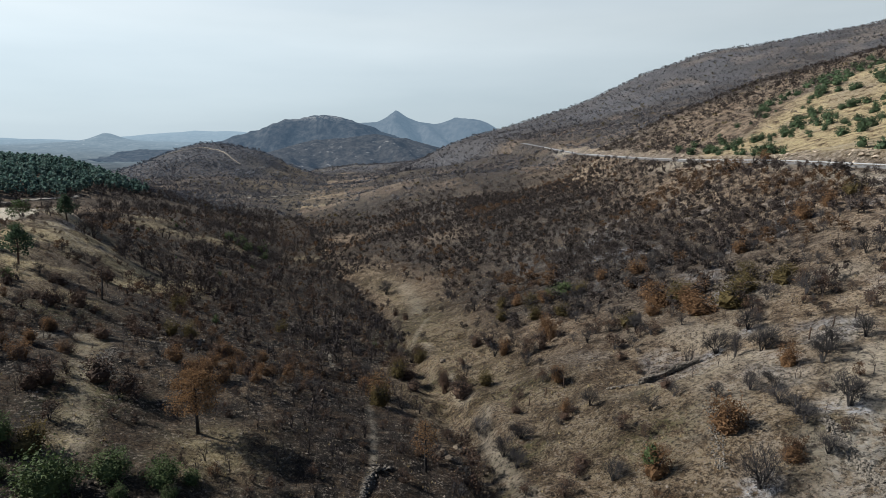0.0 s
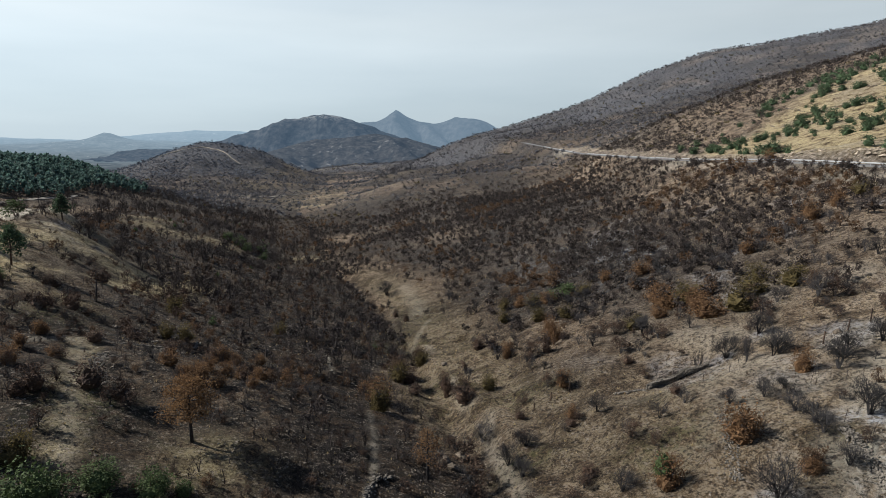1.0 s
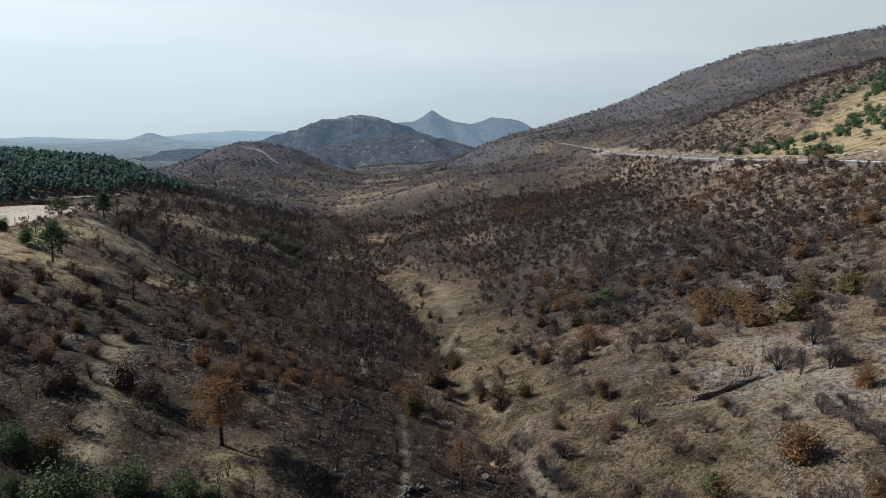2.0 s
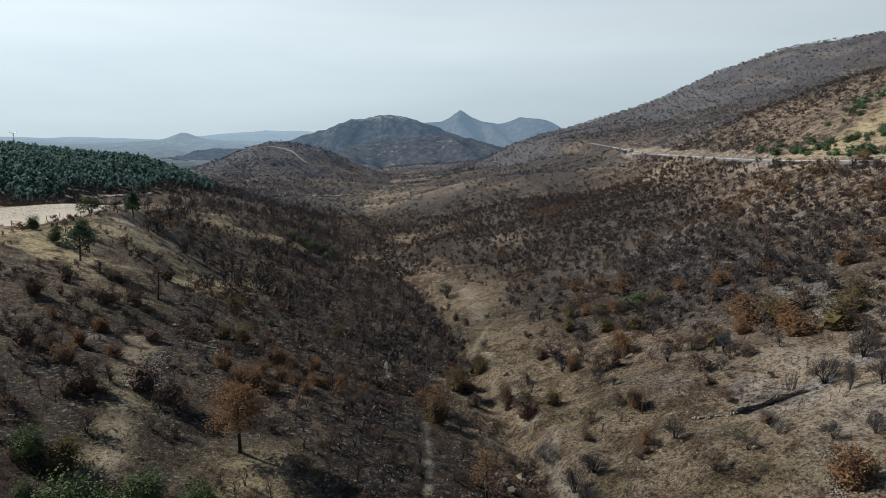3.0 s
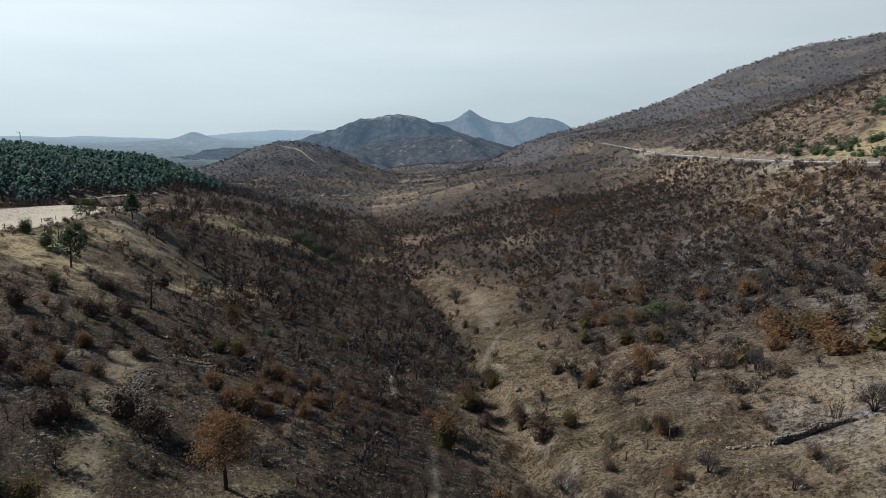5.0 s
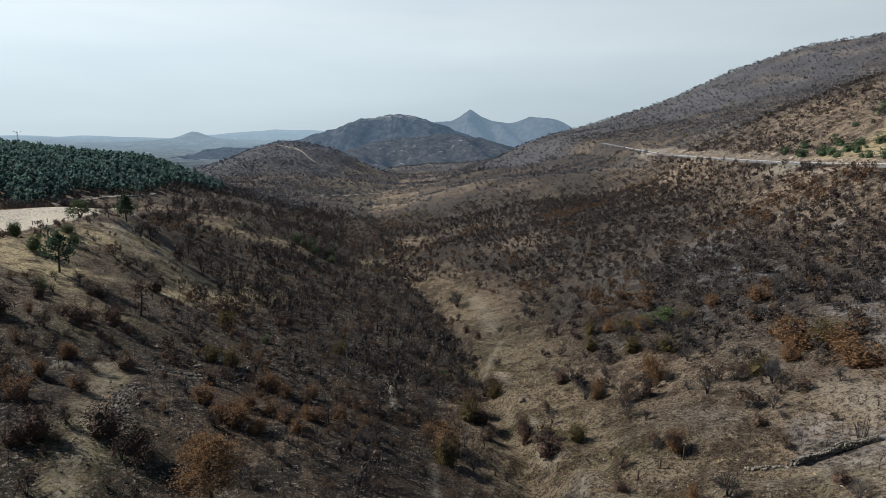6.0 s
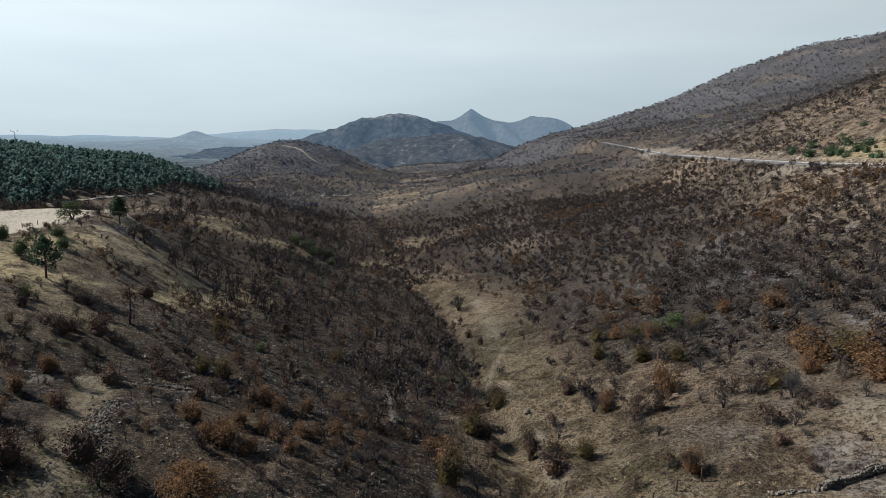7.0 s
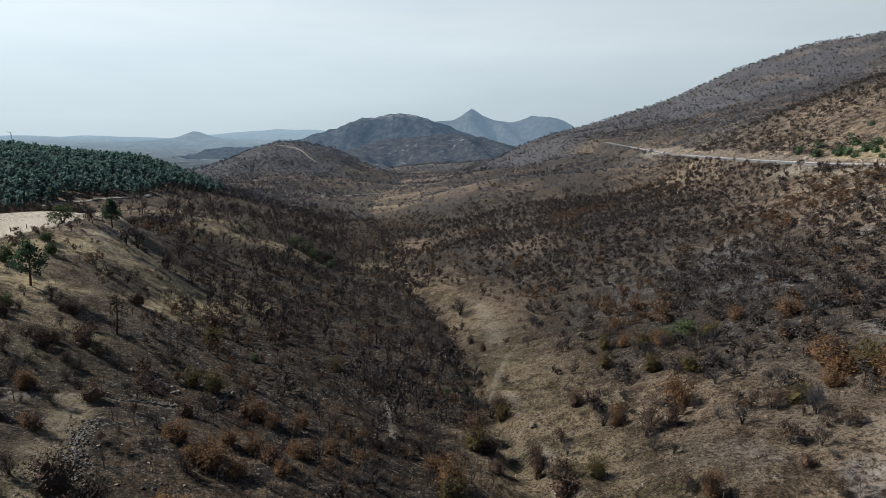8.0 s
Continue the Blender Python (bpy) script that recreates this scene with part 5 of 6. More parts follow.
def pine(name, x, y, h, w, seed, needles, wood_material, label, limbs=34, tufts=34, low=0.35, flat=0.0, size=0.055):
    """A pine tree: trunk and limbs, and its crown of needle tufts."""
    base = new(name)
    wood, green = pine_parts(seed, limbs, tufts, size, low, w / h * 0.5, flat, 8)
    part("trunk", mesh_of("trunk", *wood, [wood_material], smooth=True), None, base)
    part("crown", mesh_of("crown", *green, [needles]), None, base)
    base.matrix_basis = Matrix.LocRotScale((x, y, height([x], [y])[0] - 0.05), Euler((0, 0, seed)), (h, h, h))
    return tagged(base, label, "tree")


pine("scorched_pine", -23.8, 59.3, 6.9, 6.0, 601, ORANGE, CHAR, "scorched pine with a round orange-brown crown and black trunk", 46, 105, 0.38, 1, 0.024)
pine("scorched_pine", -0.5, 62.5, 6.0, 3.6, 602, ORANGE, CHAR, "thin scorched pine with sparse orange needles in the gully", 26, 42, 0.42, 1, 0.024)
pine("pine", -74.8, 109.0, 7.0, 6.4, 603, NEEDLES, BARK, "small open green pine on the grassy slope", 26, 34, 0.3)
pine("pine", -97.0, 161.0, 7.0, 5.6, 604, NEEDLES, BARK, "dark-green pine below the dirt lot", 34, 40, 0.3)
pine("burnt_pine", -56.5, 102.0, 6.0, 3.4, 605, BROWN, CHAR, "burnt pine with a black trunk and few brown needles", 16, 7, 0.5)
pine("pine", -88.5, 124.0, 3.2, 2.6, 606, NEEDLES, BARK, "young green pine beside the dirt lot", 18, 22, 0.1)
pine("burnt_pine", -31.0, 150.0, 6.0, 3.0, 607, BROWN, CHAR, "burnt pine with brown needles at the gully edge", 18, 10, 0.4)
pine("burnt_pine", -26.0, 138.0, 5.5, 2.6, 608, BROWN, CHAR, "burnt pine standing in the dark gully", 16, 6, 0.4)
pine("burnt_pine", -36.0, 172.0, 6.5, 3.0, 609, BROWN, CHAR, "tall burnt pine in the gully", 16, 7, 0.4)

bush("holm_oak", -104.0, 154.0, 7.5, 5.0, burnt_oak(620, 5, 4, 3), leaf_bush(621, 18, 60, 0.05, 0.92, 0.5), GREEN, "spreading green holm oak at the edge of the dirt lot", BARK, "tree")
for i, (x, y, w, h) in enumerate([(-30.2, 45.6, 5.6, 4.2), (-27.2, 48.9, 3.8, 2.4), (-23.2, 49.7, 3.4, 2.7), (-21.0, 50.6, 1.8, 1.6), (-34.6, 46.0, 1.8, 1.5), (-25.4, 46.6, 1.6, 1.2), (-21.8, 47.9, 1.6, 1.3), (-69.4, 98.2, 2.2, 2.2), (-80, 254, 5, 4), (-84, 258, 6, 4.5), (-76, 262, 5, 4), (-72, 250, 4, 3), (-90, 262, 5, 4), (27.8, 134.6, 5.0, 3.2), (24.9, 134.0, 3.4, 2.6), (-86.5, 128, 3, 2.4), (-92, 134, 3, 2.2), (-84.4, 115.5, 3.2, 3.0), (-96.2, 125.1, 3.0, 3.2), (-37.6, 50.4, 3.0, 2.8)]):
    bush("green_bush", x, y, w, h, twiggy(640 + i, 5, 160, 0, 0, 0.5, 0.2, 0.008, 10), lobed(660 + i, 2200, 0.046), GREEN, "dense dark-green holm oak bush that escaped the fire", BARK, group="green bushes in the valley")
for i, (x, y, w, h) in enumerate([(28.6, 55.6, 4.6, 4.0), (30.9, 48.8, 2.4, 1.7), (39.1, 64.9, 2.6, 3.2), (16.3, 71.3, 1.8, 2.0), (17.7, 135.3, 3.4, 2.6), (23.4, 131.7, 4.4, 2.8), (35.8, 133.4, 3.2, 2.8), (41.7, 127.6, 4.8, 3.2), (38.4, 103.3, 5.6, 3.2), (20.3, 104.6, 2.6, 4.2), (11.9, 104.3, 1.8, 2.4), (72.6, 123.5, 4.4, 4.2), (79.5, 126.6, 4.2, 3.8), (105.0, 204, 5.5, 5.0), (40.8, 93, 6, 3.6), (41.5, 99, 5, 3.2), (38.0, 106.5, 5.4, 3.6), (36.5, 101, 3.4, 2.6), (45, 103, 3.2, 2.6), (57, 115, 3.6, 3.0), (-21.5, 87, 2.4, 2.0), (-27, 93, 2.2, 1.8), (-30, 91, 2.4, 1.8), (-33.7, 77.3, 3.0, 2.4), (-30.6, 74.5, 2.4, 2.0), (-30.1, 77, 2.2, 2.2), (-26.8, 74.7, 2.6, 2.0), (-29.8, 80, 2.2, 2.0), (-27.6, 80.6, 2.4, 2.2), (-25.4, 79.3, 2.2, 1.8), (-23.8, 82.6, 2.4, 2.0), (-23.4, 77, 2.2, 1.8), (-32.3, 92, 3.4, 2.4), (-46, 73.8, 2.0, 1.8), (-51.4, 80.2, 2.2, 1.9), (12.3, 106, 2.8, 3.2), (-8.3, 88.5, 4.6, 4.2), (-11, 92, 2.6, 2.4), (17.3, 81.7, 2.6, 2.8), (19.5, 106.2, 3.0, 5.0), (-50.1, 74, 2.0, 2.0), (-51.6, 79.9, 2.0, 2.0), (-47.3, 67.8, 3.0, 2.4), (-28.8, 74.5, 3.2, 2.4)]):
    bush("rust_bush", x, y, w, h, twiggy(700 + i, 5, 160, 0, 0, 0.5, 0.2, 0.008, 10), lobed(720 + i, 1300, 0.048), RUST_DULL, "rust-brown scorched juniper bush with dead foliage", CHAR, group="large rust-coloured bushes")
for i, (x, y, w, h) in enumerate([(-6.5, 101.5, 4.0, 4.0), (-3.2, 116.2, 3.3, 3.4), (-35.1, 50.6, 3.4, 3.4), (-7.9, 83.5, 3.8, 4.2), (45.0, 91.5, 6.4, 4.2), (49.0, 96.5, 5.6, 4.0), (53.5, 93.5, 5.0, 3.8), (-39.2, 95.4, 3.2, 3.2), (-42.1, 95.3, 2.8, 2.8), (14.6, 136.3, 3.2, 3.4), (20.8, 133.2, 4.4, 3.2), (31.0, 130.6, 4.6, 3.4), (41.2, 102.5, 6.0, 4.0), (31.7, 98.5, 4.2, 2.6), (13.8, 127.6, 3.2, 3.0), (4.4, 92.4, 3.6, 2.8), (52, 101, 4.4, 3.4), (-49.4, 114.9, 3.4, 4.2), (-32.3, 124, 3.2, 3.0), (24, 116, 4, 3), (20, 122, 4, 3.4), (8, 92, 3.2, 2.6), (86.5, 130, 5.2, 4.0)]):
    bush("singed_bush", x, y, w, h, twiggy(760 + i, 5, 240, 0, 0, 0.42, 0.3, 0.008, 10), lobed(780 + i, 1100, 0.048), OLIVE, "singed olive-brown bush with thinned leaves", CHAR, group="singed bushes")
for i, (x, y, w, h) in enumerate([(-4.7, 102.2, 3.2, 2.3), (-3.5, 96, 2.8, 2.1), (1.6, 96.4, 1.8, 3.0), (-12.2, 170, 2.4, 2.8), (7.7, 114, 3.2, 2.4), (10.2, 111.3, 2.8, 2.4), (-43.7, 88.8, 3.0, 2.2), (-45.3, 81.4, 3.2, 2.0), (-55.5, 94.2, 2.6, 2.6), (-58.1, 92.5, 2.4, 2.2), (-64.4, 104, 3.2, 2.2), (-61.1, 92.2, 2.6, 2.0), (17.9, 99.6, 2.2, 3.4), (26.5, 84, 2.0, 1.6), (15.9, 69.8, 1.8, 1.4), (15.7, 59.6, 2.6, 1.6), (27.5, 69, 2.2, 1.5), (1.6, 98.3, 2.4, 3.2), (4.3, 89.6, 4.2, 3.0), (-8.6, 160.5, 2.2, 3.0), (3.5, 158.5, 3.4, 1.8), (8.5, 154, 3.6, 2.0), (14, 152.5, 3.4, 2.2), (19, 152, 3.6, 2.4), (24, 152, 3.4, 2.2), (-3.7, 119.5, 3.8, 3.6), (-7.0, 108.5, 4.0, 3.8), (-4.9, 102.6, 4.2, 2.8), (3.9, 92.7, 4.4, 3.6), (1.2, 99.6, 2.0, 3.4), (7.9, 115.2, 3.4, 2.6), (11, 77.4, 2.0, 1.6), (-67.1, 95, 2.2, 2.2), (-65.5, 104, 2.6, 2.4), (-54.1, 124.5, 3.8, 5.0), (-64.9, 85.7, 4.0, 3.4), (-40.9, 62.2, 3.4, 3.0), (-36.5, 65, 4.2, 3.4), (-41.4, 60.6, 2.6, 2.4), (-33.3, 64.7, 3.0, 2.8), (-58, 97.4, 3.2, 3.6), (-66.1, 121.6, 4, 3), (-58.2, 90.5, 3.6, 3.0), (-53.3, 69.3, 3.4, 2.8), (-36.6, 83.9, 2.8, 2.2), (-45.7, 133.9, 3, 3.4), (-45.7, 90.6, 2.6, 2.2), (-33.5, 91.3, 3.0, 2.2), (-24.8, 78.8, 2.6, 2.2)]):
    bush("scorched_bush", x, y, w, h, twiggy(860 + i, 5, 160, 0, 0, 0.5, 0.2, 0.008, 10), lobed(880 + i, 800, 0.05), BROWN, "scorched dark-brown bush with withered leaves", CHAR, group="large scorched bushes")
two = bush("half_burnt_bush", 21.2, 53.4, 3.6, 3.4, burnt_oak(800, 4, 4, 3), lobed(801, 1000, 0.05), RUST_DULL, "half-burnt bush, brown below with a green top", CHAR)
part("green_top", mesh_of("green_top", *dome_bush(802, 420, 0.05, 0.6, 0.3, 6, 0.9), [GREEN]), None, two, "fresh green leaves")
two.children[-1].location = (0.08, 0.12, 0.36)
for i, (x, y, w, h) in enumerate([(27.6, 47.1, 4.4, 3.6), (38.6, 53.6, 4.2, 3.4), (36.7, 77.1, 3.8, 3.3), (41.7, 63.1, 3.6, 3.0), (40.5, 72.1, 3.8, 3.4), (37.1, 72.8, 2.0, 3.4), (34.2, 52.8, 2.8, 2.0), (33.6, 48.2, 2.6, 1.8), (33.7, 61.9, 2.6, 2.0), (34.1, 57.2, 2.8, 2.0), (19.2, 70.9, 2.6, 2.2), (17.9, 55.4, 3.2, 2.2), (52.9, 86, 4.2, 3.6), (31.6, 94.0, 3.6, 3.2), (48.6, 67, 3.2, 3.0), (34.4, 54.5, 3.0, 1.9), (6.1, 75.5, 3.2, 2.6), (41.5, 79, 3.4, 3.2), (13.5, 47.5, 2.4, 1.6), (20.5, 45.5, 3.2, 2.2), (3.9, 90, 3.2, 2.8), (17.2, 81.8, 2.4, 2.2), (8.4, 66.5, 3.0, 2.6), (9.6, 63.5, 3.0, 2.4), (10.6, 68.5, 3.2, 2.4), (-17.1, 195.5, 6.5, 4.4), (2.6, 173.2, 4.0, 3.4), (44.0, 66.0, 3.6, 3.2), (39.5, 71.5, 3.4, 2.6), (30.5, 62.5, 2.6, 1.8), (35.5, 60.8, 2.8, 2.0)]):
    bush("burnt_oak", x, y, w, h, twiggy(820 + i, 6, 950, 0, 0, 0.5, 0.36, 0.0055, 16), None, None, "bare burnt oak with charred branches and a ring of pale ash", CHAR, "tree", "bare burnt oaks")
bush("burnt_oak", 33.4, 77.6, 1.9, 3.8, bare_bush(840, 9, 7, 0.4), None, None, "tall bare burnt oak with upright black stems", CHAR, "tree", "bare burnt oaks")


# --- dry-stone walls ---
def stone_mesh(seed):
    bm = bmesh.new()
    bmesh.ops.create_cube(bm, size=1.0)
    bmesh.ops.bevel(bm, geom=bm.edges[:], offset=0.16, segments=1, affect="EDGES")
    rng = np.random.RandomState(seed)
    for v in bm.verts:
        v.co += Vector(rng.normal(0, 0.05, 3))
    me = bpy.data.meshes.new("stone")
    bm.to_mesh(me)
    bm.free()
    me.materials.append(WALL_STONE)
    return me


STONES = [stone_mesh(900 + i) for i in range(8)]


def stone_wall(points, tall, thick, size, label, seed, tumbled=0.0):
    """A dry-stone wall along a bent line, stone by stone."""
    rng = np.random.RandomState(seed)
    base = new("dry_stone_wall")
    base.location = (*points[0], height([points[0][0]], [points[0][1]])[0])
    tagged(base, label, "wall")
    for (ax, ay), (bx, by) in zip(points, points[1:]):
        span, turn = math.hypot(bx - ax, by - ay), math.atan2(by - ay, bx - ax)
        for row in range(max(1, int(tall / size / 0.75))):
            for side in np.linspace(-1, 1, max(2, int(thick / size))):
                d = rng.uniform(0, size)
                while d < span:
                    long = size * rng.uniform(0.8, 1.6)
                    off = side * (thick - size) * 0.5 + rng.normal(0, 0.05 + tumbled)
                    x, y = ax + (bx - ax) * d / span - math.sin(turn) * off, ay + (by - ay) * d / span + math.cos(turn) * off
                    d += long * (1.02 + 1.5 * tumbled * rng.uniform(0, 1))
                    if row and rng.uniform() < 0.12 + tumbled:
                        continue
                    z = height([x], [y])[0] + size * 0.3 + row * size * 0.72
                    ob = new("stone", STONES[rng.randint(len(STONES))])
                    ob.parent = base
                    ob.location = Vector((x, y, z)) - base.location
                    ob.rotation_euler = (rng.normal(0, 0.12 + tumbled), rng.normal(0, 0.12 + tumbled), turn + rng.normal(0, 0.15 + tumbled))
                    ob.scale = (long, size * rng.uniform(0.9, 1.4), size * rng.uniform(0.7, 1.0))
    return base


stone_wall([(34.6, 77.0), (32.4, 77.3), (30.8, 77.2), (28.6, 77.0), (26.8, 75.9)], 0.8, 0.5, 0.2, "grey dry-stone field wall on the burnt slope", 1)
stone_wall([(26.4, 75.8), (24.6, 75.9), (22.6, 76.0)], 0.3, 0.4, 0.22, "collapsed low end of a dry-stone wall", 2, 0.2)
stone_wall([(35.6, 52.6), (35.4, 50), (35.1, 47.6), (34.8, 44.5), (34.4, 41)], 0.3, 0.75, 0.15, "tumbled pale dry-stone wall on the slope", 3, 0.14)
stone_wall([(29.1, 61.0), (27.5, 55.5), (26.0, 50.5)], 0.12, 0.6, 0.14, "low heap of tumbled field stones down the slope", 4, 0.35)
stone_wall([(43.4, 69.6), (45.9, 69.5), (48.9, 67.6)], 0.3, 0.4, 0.2, "broken field wall between wooden posts", 7, 0.15)
stone_wall([(-6.3, 53.5), (-6.2, 57.0), (-5.6, 59.4), (-4.0, 60.7)], 0.3, 0.35, 0.18, "curved pale stone lining of a dry spring pool", 8, 0.06)
stone_wall([(-42.5, 92.5), (-46.5, 94), (-50.5, 95)], 0.3, 0.5, 0.35, "low broken row of field stones across the slope", 5, 0.2)
stone_wall([(-42.2, 77.0), (-40.7, 73.0), (-38.1, 69.0), (-36.4, 65.0)], 0.25, 1.1, 0.17, "rubble row of grey stones beside the path", 9, 0.32)
stone_wall([(-37.7, 86.6), (-41.8, 84.6), (-45.5, 82.3)], 0.2, 0.3, 0.2, "low stone edge of a hillside path", 10, 0.2)
stone_wall([(-36.8, 90.5), (-38.0, 97.0)], 0.2, 0.4, 0.22, "broken terrace of grey stones", 6, 0.25)


# --- road rail, posts, poles and a parked car ---
def box(bm, x0, x1, y0, y1, z0, z1):
    m = Matrix.LocRotScale(((x0 + x1) / 2, (y0 + y1) / 2, (z0 + z1) / 2), None, (x1 - x0, y1 - y0, z1 - z0))
    bmesh.ops.create_cube(bm, size=1.0, matrix=m)


def guard_rail(first, last):
    base = new("guard_rail")
    tagged(base, "pale galvanised guard rail on posts along the mountain road", "guard rail")
    line = ROAD[first:last, 1]
    base.location = line[0]
    v, f = [], []
    for p in line - line[0]:
        for dx, dz in ((0.10, 0.45), (0.02, 0.52), (0.10, 0.60), (0.02, 0.68), (0.10, 0.76), (0.16, 0.76), (0.16, 0.45)):
            v.append((p[0] + dx, p[1], p[2] + dz))
    for i in range(len(line) - 1):
        for k in range(7):
            a, b2 = i * 7 + k, i * 7 + (k + 1) % 7
            f.append((a, b2, b2 + 7, a + 7))
    part("rail", mesh_of("rail", v, f, [ZINC]), None, base)
    bm = bmesh.new()
    box(bm, 0.16, 0.28, -0.06, 0.06, -0.3, 0.72)
    me = bpy.data.meshes.new("post")
    bm.to_mesh(me)
    bm.free()
    me.materials.append(ZINC)
    for p in line - line[0]:
        part("post", me, None, base).location = p


guard_rail(44, 122)
guard_rail(140, 178)


def wooden_post(x, y, tall, seed):
    rng, s = np.random.RandomState(seed), Soup()
    s.stick([(0, 0, -0.3), (0.01, 0, tall * 0.6), (0.02, 0.01, tall)], [0.09, 0.085, 0.08], 7)
    s.add([(0.10, 0.01, tall), (0.06, 0.08, tall), (-0.03, 0.08, tall), (-0.06, 0.01, tall), (0.0, -0.06, tall)], [(0, 1, 2), (0, 2, 3), (0, 3, 4)])
    ob = new("wooden_post", mesh_of("wooden_post", *s.arrays(), [BARK], smooth=True))
    ob.location, ob.rotation_euler = (x, y, height([x], [y])[0]), (rng.normal(0, 0.05), rng.normal(0, 0.05), 0)
    return tagged(ob, "short weathered wooden post in the ground", "post", "wooden posts")


for i, (x, y, h) in enumerate([(-107.5, 138, 1.1), (-106.6, 142, 1.1), (-106.3, 146, 1.0), (-108.8, 134, 1.1), (13.0, 79.0, 1.2), (17.8, 80.2, 1.5), (15.2, 79.3, 1.2), (44.5, 70.5, 1.6), (47.8, 71.5, 1.3), (51.0, 72.5, 1.6)]):
    wooden_post(x, y, h, i)


def power_pole(x, y, tall):
    base = new("power_pole")
    base.location = (x, y, height([x], [y])[0])
    tagged(base, "tall grey power-line pole with a crossarm above the pines", "power pole")
    for side in (-0.35, 0.35):
        s = Soup()
        s.stick([(side * 2, 0, -0.5), (side * 0.5, 0, tall)], [0.16, 0.09], 6)
        part("upright", mesh_of("upright", *s.arrays(), [ZINC], smooth=True), None, base)
    for k in range(8):
        h, w = tall * (k + 0.5) / 8.5, 0.7 - 0.52 * (k + 0.5) / 8.5
        s = Soup()
        s.stick([(-w, 0, h), (w, 0, h + tall * 0.05)], [0.07, 0.07], 4)
        part("brace", mesh_of("brace", *s.arrays(), [ZINC]), None, base)
    s = Soup()
    s.stick([(-2.6, 0, tall + 0.5), (0, 0, tall - 0.2), (2.6, 0, tall + 0.5)], [0.12, 0.16, 0.12], 5)
    arm = part("crossarm", mesh_of("crossarm", *s.arrays(), [ZINC]), None, base)
    for k in (-2.5, -0.1, 2.5):
        s = Soup()
        s.stick([(k, 0, tall + 0.5 if k * k > 1 else tall), (k, 0, tall + 1.2 if k * k > 1 else tall + 0.6)], [0.1, 0.07], 6)
        part("insulator", mesh_of("insulator", *s.arrays(), [ZINC]), None, arm)


power_pole(-324, 394, 15.5)


def parked_car(x, y, z, turn):
    base = new("car")
    base.matrix_basis = Matrix.LocRotScale((x, y, z), Euler((0, 0, turn)), None)
    tagged(base, "small dark car standing on the mountain road", "car")
    bm = bmesh.new()
    box(bm, -0.86, 0.86, -2.1, 2.1, 0.28, 0.85)
    bmesh.ops.bevel(bm, geom=bm.edges[:], offset=0.1, segments=2, affect="EDGES")
    part("body", bm, CAR_PAINT, base)
    bm = bmesh.new()
    bmesh.ops.create_cube(bm, size=1.0, matrix=Matrix.LocRotScale((0, -0.2, 1.12), None, (1.5, 2.3, 0.6)))
    for v in bm.verts:
        if v.co.z > 1.2:
            v.co.x, v.co.y = v.co.x * 0.8, -0.2 + (v.co.y + 0.2) * 0.7
    bmesh.ops.bevel(bm, geom=bm.edges[:], offset=0.06, segments=2, affect="EDGES")
    part("cabin", bm, CAR_PAINT, base)
    for sx_ in (-0.8, 0.8):
        for sy_ in (-1.3, 1.3):
            bm = bmesh.new()
            bmesh.ops.create_cone(bm, cap_ends=True, segments=16, radius1=0.31, radius2=0.31, depth=0.2, matrix=Matrix.Translation((sx_, sy_, 0.31)) @ Matrix.Rotation(math.pi / 2, 4, "Y"))
            part("wheel", bm, CHAR, base)


spot = ROAD[int((598 + 40) / 4)]
parked_car(float(spot[1:3, 0].mean()), float(spot[1, 1]), float(spot[1:3, 2].max()), 0.1)


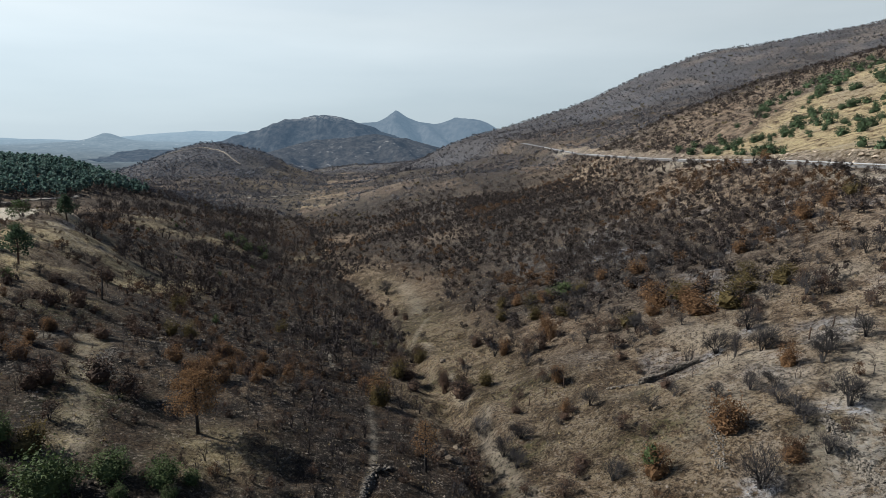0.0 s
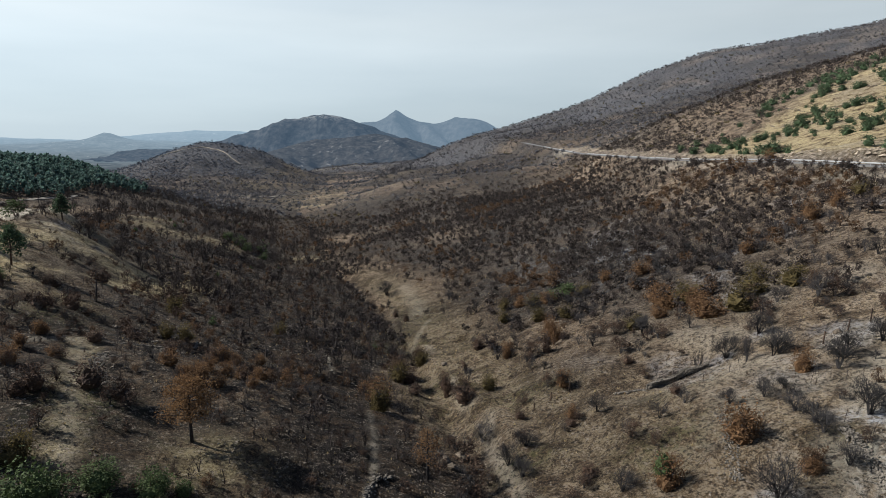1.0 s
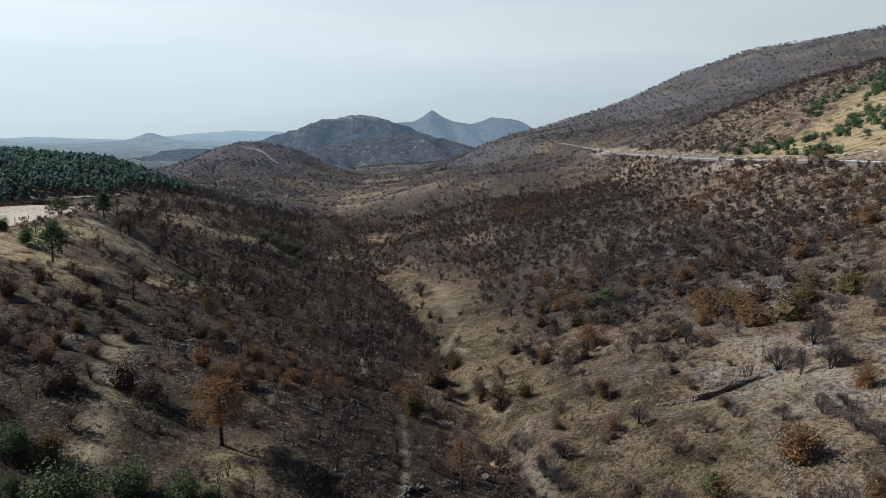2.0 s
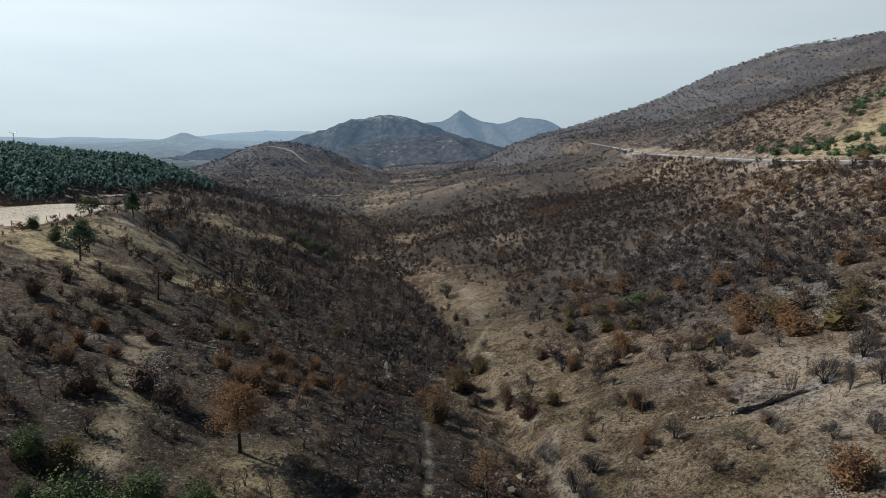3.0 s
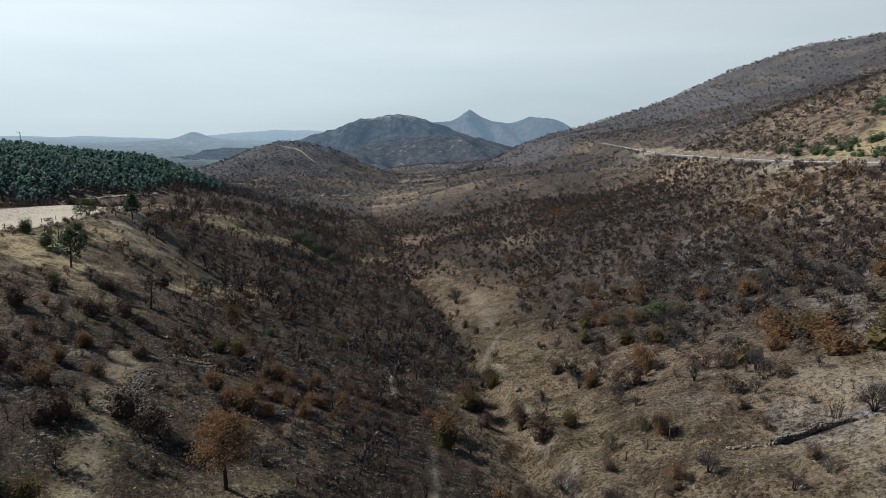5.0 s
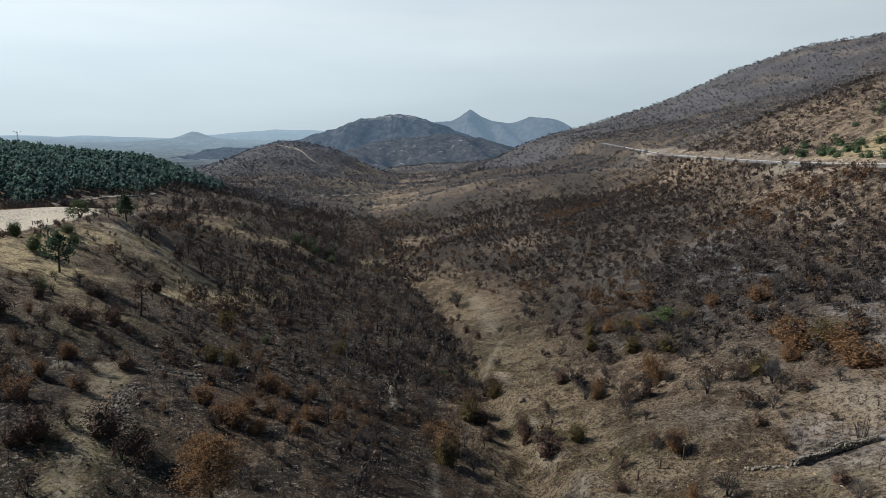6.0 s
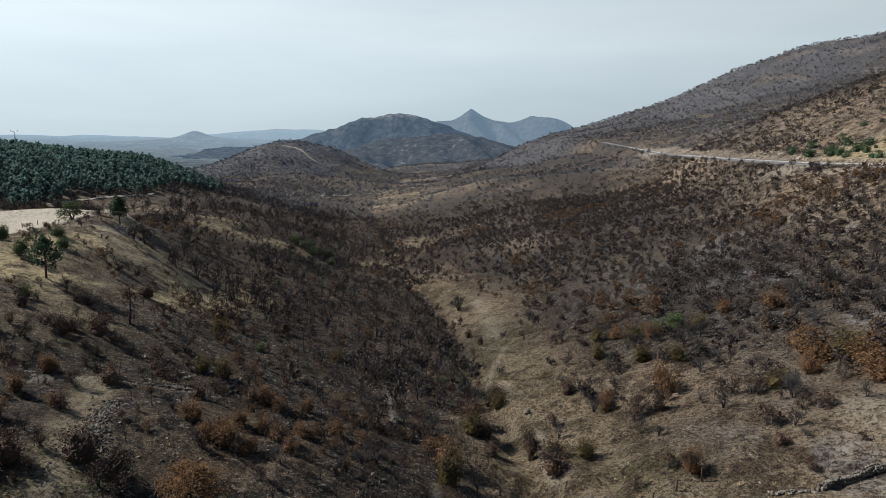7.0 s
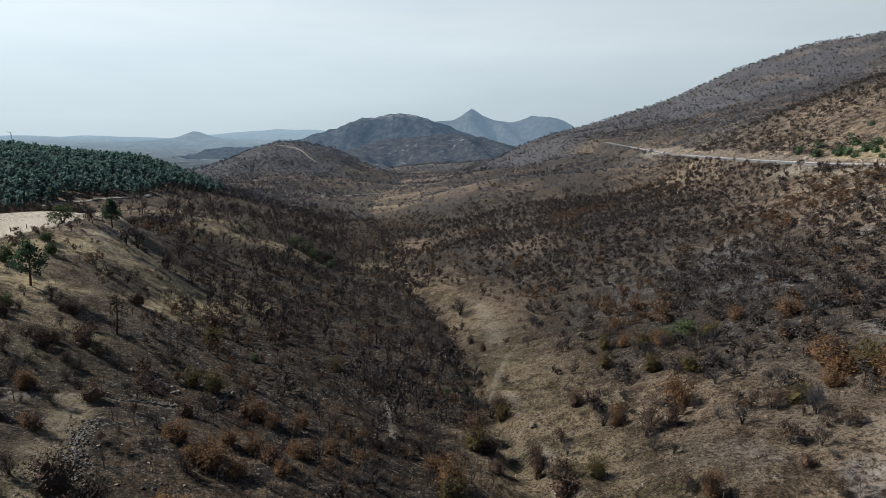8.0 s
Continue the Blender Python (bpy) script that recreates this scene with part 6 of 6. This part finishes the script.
# --- dirt tracks and rock outcrops ---
def track(points, width, lift, label):
    """A dirt track draped over the ground."""
    pts = np.array(points, float)
    d = np.linspace(0, len(pts) - 1, (len(pts) - 1) * 14 + 1)
    k = np.clip(d.astype(int), 0, len(pts) - 2)
    c = pts[k] + (pts[k + 1] - pts[k]) * (d - k)[:, None]
    way = np.gradient(c, axis=0)
    side = np.stack([-way[:, 1], way[:, 0]], 1) / np.linalg.norm(way, axis=1)[:, None] * width / 2
    v = []
    for p, s in zip(c, side):
        z = height([p[0] - s[0], p[0] + s[0]], [p[1] - s[1], p[1] + s[1]]) + lift
        v += [(*(p - s), z[0] - 0.6), (*(p - s), z[0]), (*(p + s), z[1]), (*(p + s), z[1] - 0.6)]
    f = [(i * 4 + q, i * 4 + q + 1, i * 4 + q + 5, i * 4 + q + 4) for i in range(len(c) - 1) for q in range(3)]
    return tagged(new("track", mesh_of("track", v, f, [PALE_DIRT])), label, "track", kind="structure")


track(HILL_TRACK, 2.2, 1.2, "pale dirt track over the burnt hill")
track([(-214, 281), (-204, 294), (-197, 318), (-199, 340)], 2.6, 0.3, "pale dirt track along the foot of the pine wood")
track([(-104, 640), (-70, 690), (-20, 705)], 3.0, 0.5, "dirt track through the valley fields")
track([(-260, 700), (-200, 690), (-150, 720)], 3.0, 0.5, "dirt track between the valley fields")


def outcrop(x, y, w, tall, seed):
    """A knobbly rock, half sunk in the soil."""
    bm = bmesh.new()
    bmesh.ops.create_icosphere(bm, subdivisions=3, radius=1.0)
    for v in bm.verts:
        n = noise.noise(v.co * 1.3 + Vector((seed, 0, 0))) * 0.45 + noise.noise(v.co * 3.7 + Vector((0, seed, 0))) * 0.18
        v.co = v.co * (1 + n)
    me = bpy.data.meshes.new("rock_outcrop")
    bm.to_mesh(me)
    bm.free()
    me.materials.append(DARK_ROCK)
    ob = new("rock_outcrop", me)
    ob.location, ob.scale, ob.rotation_euler = (x, y, height([x], [y])[0]), (w / 2, w / 3, tall * 0.7), (0, 0, seed * 1.3)
    return tagged(ob, "pale weathered rock outcrop in the eroded bank", "rock", "rock outcrops")


for i, (x, y, w, h) in enumerate([(1.2, 68.2, 2.4, 1.0), (2.2, 67.0, 1.4, 0.7), (0.4, 69.4, 1.5, 0.8), (3.2, 71.5, 1.6, 0.7), (2.4, 75.5, 1.4, 0.6), (1.2, 108.5, 1.5, 0.5), (6.2, 79.5, 1.0, 0.4), (47, 72, 1.3, 0.5), (-16, 128, 1.5, 0.6), (41, 112, 1.3, 0.5), (-27, 182, 2.4, 0.8)]):
    outcrop(x, y, w, h, i + 1)
